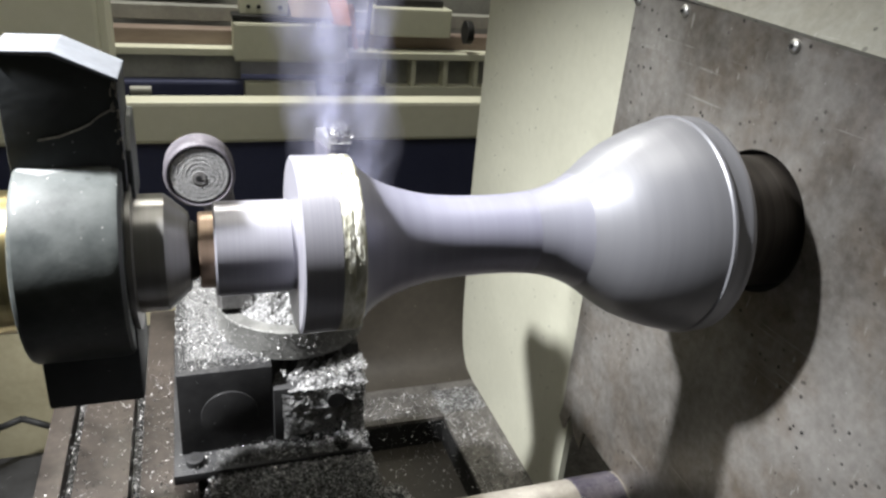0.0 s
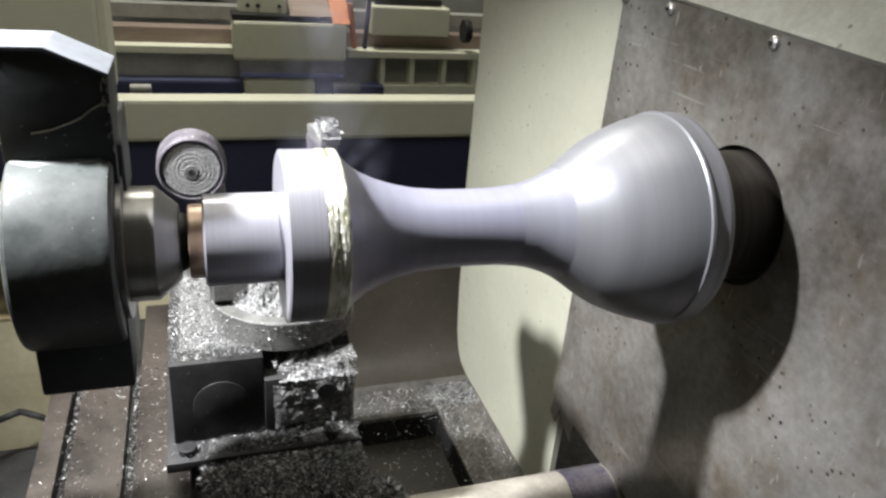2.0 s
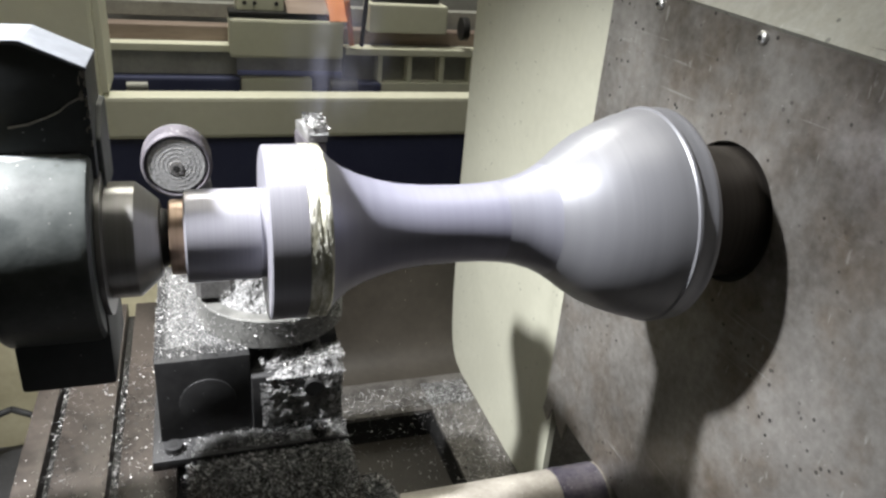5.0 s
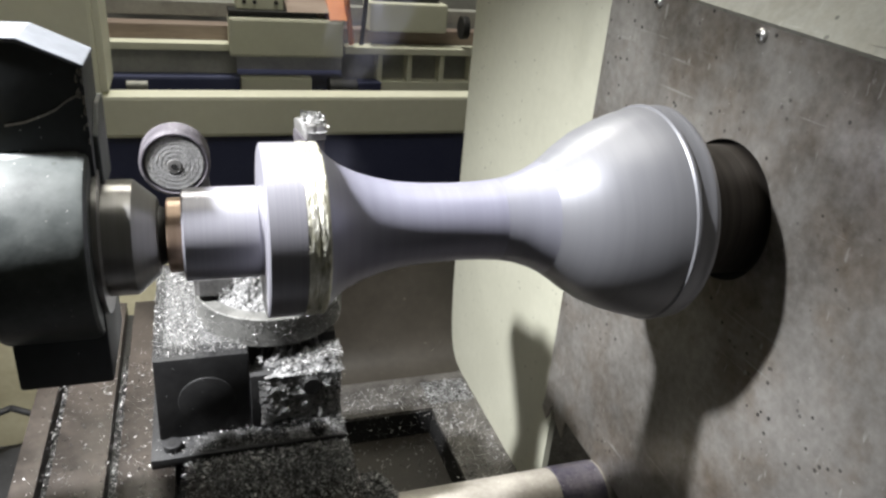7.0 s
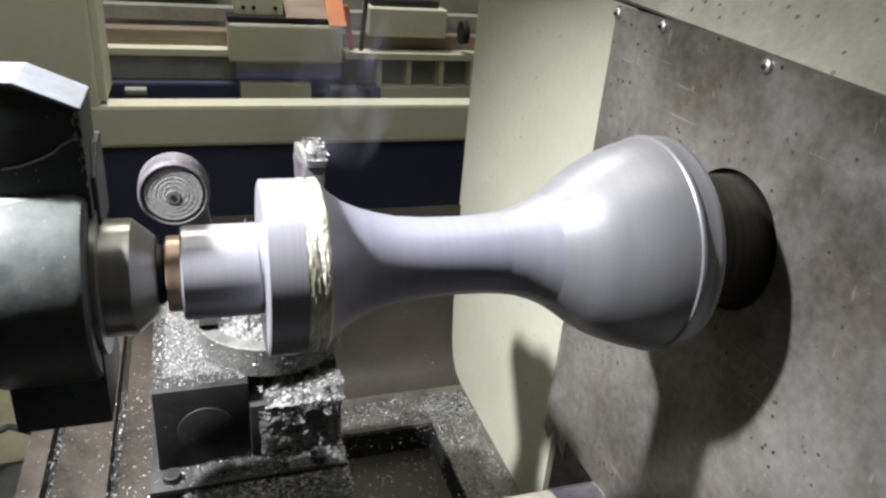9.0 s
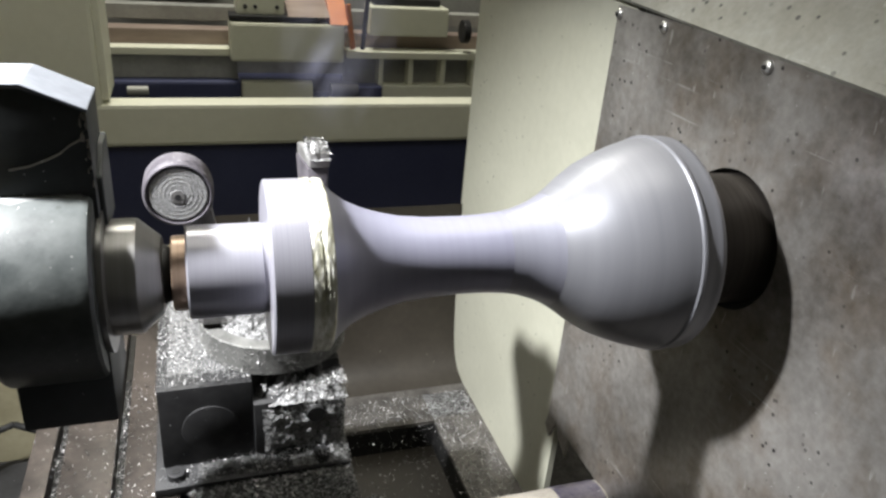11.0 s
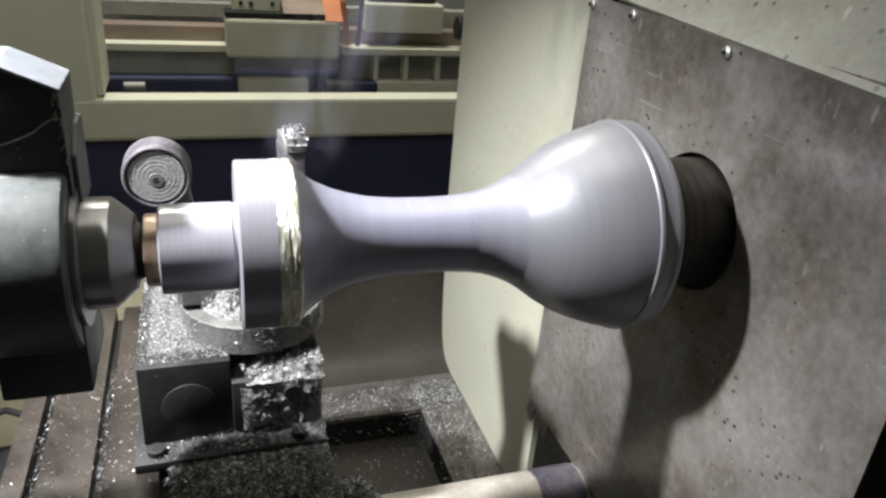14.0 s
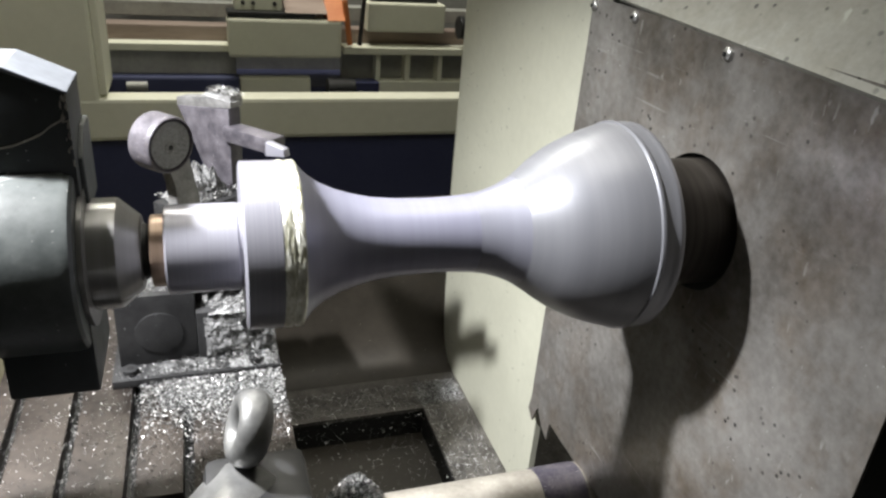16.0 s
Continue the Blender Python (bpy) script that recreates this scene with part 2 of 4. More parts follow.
def smoke_material(name, thick):
    """Thin smoke: mostly clear, thickest in the middle of a wisp."""
    m, nodes, links, bsdf = shader(name)
    nodes.remove(bsdf)
    co = nodes.new("ShaderNodeTexCoord")
    mp = nodes.new("ShaderNodeMapping")
    mp.inputs["Scale"].default_value = (1 / 0.072, 1 / 0.04, 1 / 0.11)
    links.new(co.outputs["Object"], mp.inputs[0])
    g = nodes.new("ShaderNodeTexGradient")
    g.gradient_type = "SPHERICAL"
    links.new(mp.outputs[0], g.inputs[0])
    n = noise_node(nodes, links, 20, 4, (1, 1, 0.8), 0.55)
    k = nodes.new("ShaderNodeMath")
    k.operation = "MULTIPLY"
    links.new(ramp_node(nodes, links, n, [(0.25, 0.0), (0.85, thick)]), k.inputs[0])
    links.new(ramp_node(nodes, links, g.outputs["Fac"], [(0.0, 0.0), (0.55, 1.0)]), k.inputs[1])
    clear = nodes.new("ShaderNodeBsdfTransparent")
    body = nodes.new("ShaderNodeBsdfDiffuse")
    body.inputs[0].default_value = (0.66, 0.68, 0.92, 1)
    back = nodes.new("ShaderNodeBsdfTranslucent")
    back.inputs[0].default_value = (0.66, 0.68, 0.92, 1)
    both = nodes.new("ShaderNodeMixShader")
    links.new(body.outputs[0], both.inputs[1])
    links.new(back.outputs[0], both.inputs[2])
    mix = nodes.new("ShaderNodeMixShader")
    links.new(k.outputs[0], mix.inputs[0])
    links.new(clear.outputs[0], mix.inputs[1])
    links.new(both.outputs[0], mix.inputs[2])
    links.new(mix.outputs[0], nodes["Material Output"].inputs[0])
    return m


SMOKE = smoke_material("thin_smoke", 0.42)
SMOKE_FAINT = smoke_material("faint_smoke", 0.16)
SWARF = swarf_material("bright_swarf", (0.05, 0.05, 0.05), (0.85, 0.85, 0.84))
# paler copy of the swarf, making up for light these chips lack
SWARF_PALE = swarf_material("lightened_swarf", (0.06, 0.06, 0.06), (0.95, 0.95, 0.94), 2.5)
SWARF_DARK = swarf_material("oily_swarf", (0.012, 0.012, 0.013), (0.62, 0.61, 0.60))


# ---- building helpers ----
def part(name, bm, material, parent=None, label="", smooth=False):
    """One mesh object, under a thing or a part; parts share the thing's space."""
    me = bpy.data.meshes.new(name)
    bmesh.ops.recalc_face_normals(bm, faces=bm.faces)
    if smooth:
        for f in bm.faces:
            f.smooth = True
    bm.to_mesh(me)
    bm.free()
    me.materials.append(material)
    ob = new(name, me)
    if parent:
        ob.parent = parent
        base, up = Vector((0, 0, 0)), parent
        while up:
            base += up.location
            up = up.parent
        me.transform(Matrix.Translation(-base))
    return tagged(ob, label)


def thing(name, label, category, group="", at=(0, 0, 0)):
    ob = new(name)
    ob.empty_display_size = 0.05
    ob.location = at
    return tagged(ob, label, category, group)


def box(x0, x1, y0, y1, z0, z1, bevel=0.0, bm=None):
    own = bmesh.new()
    bmesh.ops.create_cube(own, size=1)
    bmesh.ops.scale(own, vec=(x1 - x0, y1 - y0, z1 - z0), verts=own.verts)
    bmesh.ops.translate(own, vec=((x0 + x1) / 2, (y0 + y1) / 2, (z0 + z1) / 2), verts=own.verts)
    if bevel:
        bmesh.ops.bevel(own, geom=own.edges[:], offset=bevel, segments=2, affect="EDGES", profile=0.6)
    return merged(bm, own)


def merged(bm, own):
    if bm is None:
        return own
    me = bpy.data.meshes.new("scratch")
    own.to_mesh(me)
    own.free()
    bm.from_mesh(me)
    bpy.data.meshes.remove(me)
    return bm


def lathe(profile, seg=96, close=True, wobble=0.0, seed=1):
    """Turns a profile of (x, r) round the x axis."""
    bm = bmesh.new()
    rng = random.Random(seed)
    rings = []
    for x, r in profile:
        ring = []
        for k in range(seg):
            a = 2 * math.pi * k / seg
            w = r + (rng.uniform(-wobble, wobble) if wobble else 0)
            ring.append(bm.verts.new((x, w * math.cos(a), w * math.sin(a))))
        rings.append(ring)
    for p, q in zip(rings, rings[1:]):
        for k in range(seg):
            bm.faces.new((p[k], p[(k + 1) % seg], q[(k + 1) % seg], q[k]))
    if close:
        for ring in (rings[0], rings[-1]):
            bm.faces.new(ring)
    return bm


def turned_part(name, profile, material, parent, label="", seg=96, wobble=0.0):
    """A turned part with smooth flanks and crisp shoulders."""
    bm = lathe(profile, seg, True, wobble)
    bmesh.ops.translate(bm, vec=(0, 0, AX), verts=bm.verts)
    ob = part(name, bm, material, parent, label)
    me = ob.data
    me.shade_smooth()
    me.set_sharp_from_angle(angle=radians(28))
    return ob


def smooth_by_angle(ob, degrees=35):
    ob.data.shade_smooth()
    ob.data.set_sharp_from_angle(angle=radians(degrees))
    return ob


def rod(p, q, r, seg=24, bevel=0.0, bm=None):
    """A round bar from p to q."""
    own = bmesh.new()
    p, q = Vector(p), Vector(q)
    d = q - p
    bmesh.ops.create_cone(own, cap_ends=True, segments=seg, radius1=r, radius2=r, depth=d.length)
    if bevel:
        caps = [e for e in own.edges if abs(e.verts[0].co.z - e.verts[1].co.z) < 1e-6]
        bmesh.ops.bevel(own, geom=caps, offset=bevel, segments=2, affect="EDGES", profile=0.6)
    turn = Vector((0, 0, 1)).rotation_difference(d).to_matrix().to_4x4()
    bmesh.ops.transform(own, matrix=Matrix.Translation((p + q) / 2) @ turn, verts=own.verts)
    return merged(bm, own)


def prism(points, axis, a, b, bevel=0.0, bm=None):
    """An outline of points pulled from a to b along an axis; the points lie in the other two axes, in order."""
    own = bmesh.new()

    def place(p, v):
        c = [p[0], p[1]]
        c.insert("xyz".index(axis), v)
        return c
    low = [own.verts.new(place(p, a)) for p in points]
    high = [own.verts.new(place(p, b)) for p in points]
    own.faces.new(low)
    own.faces.new(high)
    n = len(points)
    for k in range(n):
        own.faces.new((low[k], low[(k + 1) % n], high[(k + 1) % n], high[k]))
    if bevel:
        bmesh.ops.bevel(own, geom=own.edges[:], offset=bevel, segments=2, affect="EDGES", profile=0.6)
    return merged(bm, own)


def ring_plate(outline, hole, n=64):
    """A flat plate in y and z with a round hole: outline and hole are joined by a band of faces."""
    (y0, y1, z0, z1), (cy, cz, r) = outline, hole
    inner, outer = [], []
    for k in range(n):
        a = 2 * math.pi * (k + 0.5) / n
        c, s = math.cos(a), math.sin(a)
        inner.append((cy + r * c, cz + r * s))
        reach = min(((y1 if c > 0 else y0) - cy) / c if abs(c) > 1e-6 else 1e9, ((z1 if s > 0 else z0) - cz) / s if abs(s) > 1e-6 else 1e9)
        outer.append((cy + reach * c, cz + reach * s))
    return inner, outer


def swarf(name, label, count, where, size, material, seed, flat=0.5):
    """Loose metal chips: bent slivers strewn by where(rng), which gives a place."""
    rng = random.Random(seed)
    verts, faces = [], []
    for _ in range(count):
        c = Vector(where(rng))
        s = size * rng.uniform(0.4, 1.5)
        d = Vector((rng.gauss(0, 1), rng.gauss(0, 1), flat * rng.gauss(0, 1))).normalized()
        e = d.cross(Vector((rng.gauss(0, 1), rng.gauss(0, 1), rng.gauss(0, 1)))).normalized()
        w = s * rng.uniform(0.15, 0.4)
        up = d.cross(e) * s * rng.uniform(0.1, 0.5)
        k = len(verts)
        for along, side in ((-1, -1), (-1, 1), (0, -1), (0, 1), (1, -0.4), (1, 0.4)):
            lift = up if along == 0 else Vector((0, 0, 0))
            verts.append(c + d * s * 0.5 * along + e * w * 0.5 * side + lift)
        faces += [(k, k + 1, k + 3, k + 2), (k + 2, k + 3, k + 5, k + 4)]
    me = bpy.data.meshes.new(name)
    me.from_pydata(verts, [], faces)
    me.materials.append(material)
    return tagged(new(name, me), label, "metal chips", "", "stuff")


def heap(name, x0, x1, y0, y1, z, height, material, seed, parent=None, label="", n=40, m=None, lean=None, rounded=False):
    """A bumpy drift of packed chips with thin edges."""
    bm = bmesh.new()
    grid = []
    for i in range(n + 1):
        row = []
        for j in range(n + 1):
            u, v = i / n, j / n
            edge = min(1, 3 * max(0, 1 - math.hypot(2 * u - 1, 2 * v - 1))) if rounded else min(1, 4 * min(u, 1 - u, v, 1 - v))
            p = Vector((x0 + (x1 - x0) * u, y0 + (y1 - y0) * v, 0))
            h = noise.fractal(p * 60 + Vector((seed, 0, 0)), 1.0, 2.0, 4)
            g = noise.noise(p * 420 + Vector((seed, 3, 0)))
            if rounded and math.hypot(2 * u - 1, 2 * v - 1) > 0.97:
                edge = 0
            tall = height * (lean(u, v) if lean else 1)
            lift = edge * tall * (0.55 + 0.55 * h) + 0.0016 * g * edge - 0.0025 * (1 - edge)
            row.append(bm.verts.new((p.x + 0.003 * h, p.y + 0.003 * g, z + lift)))
        grid.append(row)
    for i in range(n):
        for j in range(n):
            if rounded and math.hypot(2 * (i + 0.5) / n - 1, 2 * (j + 0.5) / n - 1) > 1.0:
                continue
            bm.faces.new((grid[i][j], grid[i + 1][j], grid[i + 1][j + 1], grid[i][j + 1]))
    bmesh.ops.delete(bm, geom=[v for v in bm.verts if not v.link_faces], context="VERTS")
    if m:
        bmesh.ops.transform(bm, matrix=m, verts=bm.verts)
    return part(name, bm, material, parent, label)


# ---- the workshop round the machine ----
def structure(name, bm, material, label, category):
    ob = part(name, bm, material)
    return tagged(ob, label, category, "", "structure")


def build_room():
    structure("floor", box(-4, 5, -4, 6, -0.1, 0), CONCRETE, "oil-stained concrete workshop floor", "floor")
    structure("ceiling", box(-4, 5, -4, 6, 4.0, 4.1), WALL_PAINT, "pale painted workshop ceiling", "ceiling")
    structure("wall_north", box(-4, 5, 6.0, 6.1, 0, 4), WALL_PAINT, "grey painted workshop wall", "wall")
    structure("wall_south", box(-4, 5, -2.7, -2.6, 0, 4), WALL_PAINT, "grey painted workshop wall", "wall")
    # added sheet behind the viewpoint that keeps the steel's lower reflections dark
    structure("wall_front", box(-1.6, 1.6, -0.87, -0.85, 0, 0.97), BLOCK_IRON, "unseen dark sheet added to darken reflections in the steel", "machine wall")
    structure("wall_west", box(-4.1, -4.0, -4, 6, 0, 4), WALL_PAINT, "grey painted workshop wall", "wall")
    structure("wall_east", box(5.0, 5.1, -4, 6, 0, 4), WALL_PAINT, "grey painted workshop wall", "wall")


def button_screw(parent, x, y, z, r=0.0075):
    """A round-headed socket screw on the plate, facing the tailstock."""
    bm = bmesh.new()
    bmesh.ops.create_uvsphere(bm, u_segments=20, v_segments=10, radius=r)
    bmesh.ops.scale(bm, vec=(0.55, 1, 1), verts=bm.verts)
    bmesh.ops.translate(bm, vec=(x, y, z), verts=bm.verts)
    head = part("screw", bm, SCREW_STEEL, parent, "zinc button-head screw", True)
    # a black plug paints the shade inside the socket
    part("socket", rod((x - 0.0055, y, z), (x - 0.0036, y, z), 0.0026, 6), BLACK, head)


def build_headstock_side():
    # the worn steel plate that closes the headstock, with the spindle's hole and a torn lower corner
    y0, y1, z0, z1 = -0.301, 0.288, 0.634, 1.301
    inner, outer = ring_plate((y0, y1, z0, z1), (-0.0095, 1.0995, 0.0775), 96)
    corners = [(y1, z1), (y0, z1), (y0, z0), (y1, z0)]
    bm = bmesh.new()
    for x, store in ((PANEL, []), (PANEL + 0.004, [])):
        vi = [bm.verts.new((x, *p)) for p in inner]
        vo = [bm.verts.new((x, *p)) for p in outer]
        n = len(vi)
        for k in range(n):
            j = (k + 1) % n
            c = next((c for c in corners if abs(outer[k][0] - outer[j][0]) > 1e-6 and abs(outer[k][1] - outer[j][1]) > 1e-6
                      and min(outer[k][0], outer[j][0]) - 1e-6 <= c[0] <= max(outer[k][0], outer[j][0]) + 1e-6
                      and min(outer[k][1], outer[j][1]) - 1e-6 <= c[1] <= max(outer[k][1], outer[j][1]) + 1e-6), None)
            if c:
                bm.faces.new((vi[k], vo[k], bm.verts.new((x, *c)), vo[j], vi[j]))
            else:
                bm.faces.new((vi[k], vo[k], vo[j], vi[j]))
        store += [vi, vo]
    # the hanging shreds of the torn corner
    prism([(0.288, 0.634), (0.294, 0.607), (0.276, 0.594), (0.266, 0.620), (0.260, 0.634)], "x", PANEL, PANEL + 0.004, bm=bm)
    prism([(0.260, 0.634), (0.242, 0.610), (0.218, 0.598), (0.214, 0.634)], "x", PANEL, PANEL + 0.004, bm=bm)
    plate = structure("wall_plate", bm, PLATE, "worn grey steel plate with a round spindle hole and torn corner", "steel plate")
    for y, z in ((0.282, 1.291), (0.178, 1.292), (-0.0070, 1.2855)):
        button_screw(plate, PANEL - 0.001, y, z)
    # the scuffed sheet that leans back above it
    bm = prism([(PANEL - 0.004, 1.300), (PANEL, 1.296), (0.70, 1.64), (0.696, 1.644)], "y", -0.75, 0.8)
    bmesh.ops.rotate(bm, cent=(PANEL, 0, 1.300), matrix=Matrix.Rotation(radians(2.4), 3, "X"), verts=bm.verts)
    structure("wall_cover", bm, COVER, "scuffed cream sheet sloping back above the steel plate", "sheet metal")
    # the cream end wall behind the plate, rounded at its foot
    pts = [(0.26, 1.9), (0.829, 1.9), (0.829, 0.80), (0.829, 0.356), (0.60, 0.356), (0.393, 0.356), (0.282, 0.356), (0.282, 0.63), (0.26, 0.65)]
    structure("wall_end", prism(pts, "x", 0.501, 0.512), CREAM, "cream enamelled end wall of the machine", "machine wall")
    # what closes the machine behind the plate; a dark sheet paints the unlit hollow
    structure("wall_headstock", box(0.75, 0.80, -0.9, 0.9, 0.0, 1.9), BLOCK_IRON, "dark sheet coloured as the headstock's unlit hollow", "machine wall")
    structure("wall_headstock_top", box(0.50, 0.80, -0.9, 0.9, 1.90, 1.93), CREAM, "cream top of the headstock", "machine wall")


def pile_place(r):
    u, v = r.uniform(-1, 1), r.uniform(-1, 1)
    return 0.138 + 0.045 * u, 0.100 + 0.030 * v, 0.632 + 0.068 * (1 - u * u) * (1 - v * v) * r.random() ** 0.5


def build_tray():
    # the sheet floor of the chip tray round its square drain
    bm = box(-0.25, 0.75, 0.592, 0.83, 0.385, 0.393)
    box(0.395, 0.75, -0.6, 0.592, 0.385, 0.393, bm=bm)
    box(-0.25, 0.05, -0.6, 0.592, 0.385, 0.393, bm=bm)
    box(0.05, 0.395, -0.6, 0.18, 0.385, 0.393, bm=bm)
    structure("tray_floor", bm, TRAY, "dark sheet tray strewn with fine chips", "chip tray")
    # this sheet is coloured dark in place of the unlit void
    structure("tray_side", box(-1.3, -0.25, -0.48, 0.68, 0.36, 0.368), BLOCK_IRON, "dark sheet coloured as the unlit void under the tailstock", "chip tray")
    # the well's sides are blackened for the shade down inside it
    bm = box(0.05, 0.395, 0.592, 0.600, 0.325, 0.3845)
    box(0.395, 0.403, 0.18, 0.600, 0.325, 0.3845, bm=bm)
    box(0.042, 0.05, 0.18, 0.600, 0.325, 0.3845, bm=bm)
    box(0.05, 0.395, 0.172, 0.18, 0.325, 0.3845, bm=bm)
    structure("tray_well", bm, BLACK, "sides of the square chip well, blackened as in shade", "chip tray")
    structure("tray_well_floor", box(0.02, 0.42, 0.15, 0.62, 0.310, 0.325), BROWN_SHEET, "brown sheet floor of the chip well", "chip tray")
    cove = [(0.708, 0.3935), (0.745, 0.401), (0.765, 0.415), (0.780, 0.436), (0.792, 0.467), (0.799, 0.505), (0.806, 0.560), (0.819, 0.80)]
    back = [(y + 0.008, z - 0.004) for y, z in reversed(cove)]
    smooth_by_angle(structure("wall_tray", prism(cove + back, "x", -0.03, 0.5005), BROWN_SHEET, "rust-brown sheet rising in a curve behind the chip tray", "machine wall"), 40)
    structure("wall_tray_side", box(-1.3, -0.034, 0.686, 0.696, 0.0, 0.80), BEIGE_SHEET, "dusty beige sheet behind the bed", "machine wall")
    swarf("tray_chips", "loose metal chips scattered over the dark tray", 7000,
          lambda r: (0.395 + 0.1 * r.random() ** 1.2 if r.random() < 0.6 else r.uniform(0.1, 0.49), r.uniform(0.60, 0.68) if r.random() < 0.5 else r.uniform(0.3, 0.68), 0.3945 + 0.002 * r.random()),
          0.0038, SWARF_PALE, 5)
    # a dark clump of chips caught on the bar
    swarf("bar_chips", "dark clump of chips caught on the round bar", 4500,
          pile_place, 0.0055, SWARF_PALE, 6)


def build_hose():
    """The black hose that loops down behind the slide."""
    h = thing("hose", "black rubber hose looping beside the slide", "hose", at=(-0.45, 0.6, 0.37))
    data = [(-0.52, 0.60, 0.375), (-0.48, 0.62, 0.43), (-0.44, 0.63, 0.475), (-0.40, 0.63, 0.49), (-0.35, 0.62, 0.47), (-0.30, 0.60, 0.41)]
    bm = bmesh.new()
    for a, b in zip(data, data[1:]):
        rod(a, b, 0.006, 14, bm=bm)
    part("hose_body", bm, BLACK, h, "", True)


SLEEVE = surface("heat_blued_steel", (0.045, 0.040, 0.070), (0.20, 0.185, 0.20), (0.35, 0.55), 0.4, 22, 150, 0.3, specks=((0.6, 0.6, 0.6), 110, 0.1))


def build_feed_bar():
    bar = thing("feed_bar", "chip-dusted round steel bar running beside the bed", "steel bar", at=(0.3, 0.10, 0.54))
    smooth_by_angle(part("bar", rod((-0.8, 0.10, 0.59), (0.70, 0.10, 0.59), 0.048, 48), DUSTY_BAR, bar))
    part("sleeve", rod((0.415, 0.10, 0.59), (0.486, 0.10, 0.59), 0.0492, 48, 0.002), SLEEVE, bar, "blackened end sleeve")


# ---- the workpiece and what holds it ----
def build_workpiece():
    w = thing("workpiece", "bell-shaped steel part spinning between centres", "workpiece", at=(0.2, 0, AX))
    bell = [(0.052, 0.0755), (0.0600, 0.0665), (0.0722, 0.0575), (0.088, 0.0502), (0.105, 0.0450), (0.124, 0.0408), (0.150, 0.0385), (0.181, 0.0378),
            (0.205, 0.0384), (0.225, 0.0402), (0.2406, 0.0430), (0.258, 0.0490), (0.272, 0.0560), (0.286, 0.0655), (0.300, 0.0765), (0.318, 0.0882), (0.340, 0.0982),
            (0.358, 0.1048), (0.370, 0.1080), (0.380, 0.1100)]
    # neck in the lit tone, throat and bell stepped darker as the light falls
    turned_part("neck", bell[:10], STEEL_SPUN, w, "spun-smooth neck in a bluish lit tone", 192)
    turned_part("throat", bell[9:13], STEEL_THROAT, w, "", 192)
    turned_part("bell", bell[12:], STEEL_BELL, w, "spun-smooth bell in a greyer tone, darkened for weaker light", 192)
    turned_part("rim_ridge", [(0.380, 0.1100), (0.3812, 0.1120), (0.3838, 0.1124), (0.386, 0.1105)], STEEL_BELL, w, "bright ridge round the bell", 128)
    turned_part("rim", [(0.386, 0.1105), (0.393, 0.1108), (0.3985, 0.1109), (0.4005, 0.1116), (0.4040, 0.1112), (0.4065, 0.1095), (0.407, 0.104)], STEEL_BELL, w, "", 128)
    turned_part("flange", [(0.0, 0.0765), (0.0015, 0.079), (0.032, 0.079), (0.0325, 0.0785)], STEEL_BRIGHT, w, "freshly turned bright flange", 288)
    rng = random.Random(5)
    prof = [(0.0325 + 0.0016 * k, 0.0785 + rng.uniform(-0.0004, 0.0008)) for k in range(11)]
    turned_part("flange_edge", prof + [(0.0505, 0.0785), (0.052, 0.0755)], STEEL_ROUGH, w, "ragged half-cut edge of the flange", 160, 0.0005)
    turned_part("spigot", [(-0.0665, 0.0395), (-0.065, 0.041), (-0.004, 0.041), (-0.003, 0.040), (0.0, 0.040)], STEEL_BRIGHT, w, "bright turned spigot", 288)
    turned_part("collar", [(-0.079, 0.0315), (-0.0778, 0.0328), (-0.0745, 0.0330), (-0.0665, 0.0330)], COPPER_RING, w, "heat-browned collar", 96)
    return w


def build_chuck():
    c = thing("chuck", "dark steel chuck gripping the bell behind the plate", "lathe chuck", at=(0.5, 0, AX))
    turned_part("chuck_body", [(0.407, 0.055), (0.408, 0.068), (0.411, 0.0705), (0.60, 0.0705), (0.602, 0.064)], CHUCK_STEEL, c, "", 96)
    turned_part("spindle_nose", [(0.602, 0.062), (0.75, 0.062)], CHUCK_STEEL, c, "", 64)
    return c


def build_live_centre():
    c = thing("live_centre", "ground steel live centre pressed into the workpiece", "live centre", at=(-0.1, 0, AX))
    turned_part("bearing_head", [(-0.131, 0.040), (-0.128, 0.0485), (-0.1265, 0.0496), (-0.107, 0.0496), (-0.104, 0.049), (-0.0865, 0.0335), (-0.0855, 0.030)], CENTRE_STEEL, c, "", 96)
    turned_part("point", [(-0.0855, 0.026), (-0.082, 0.025), (-0.0785, 0.022)], BLOCK_IRON, c, "dark neck of the point", 64)
    return c


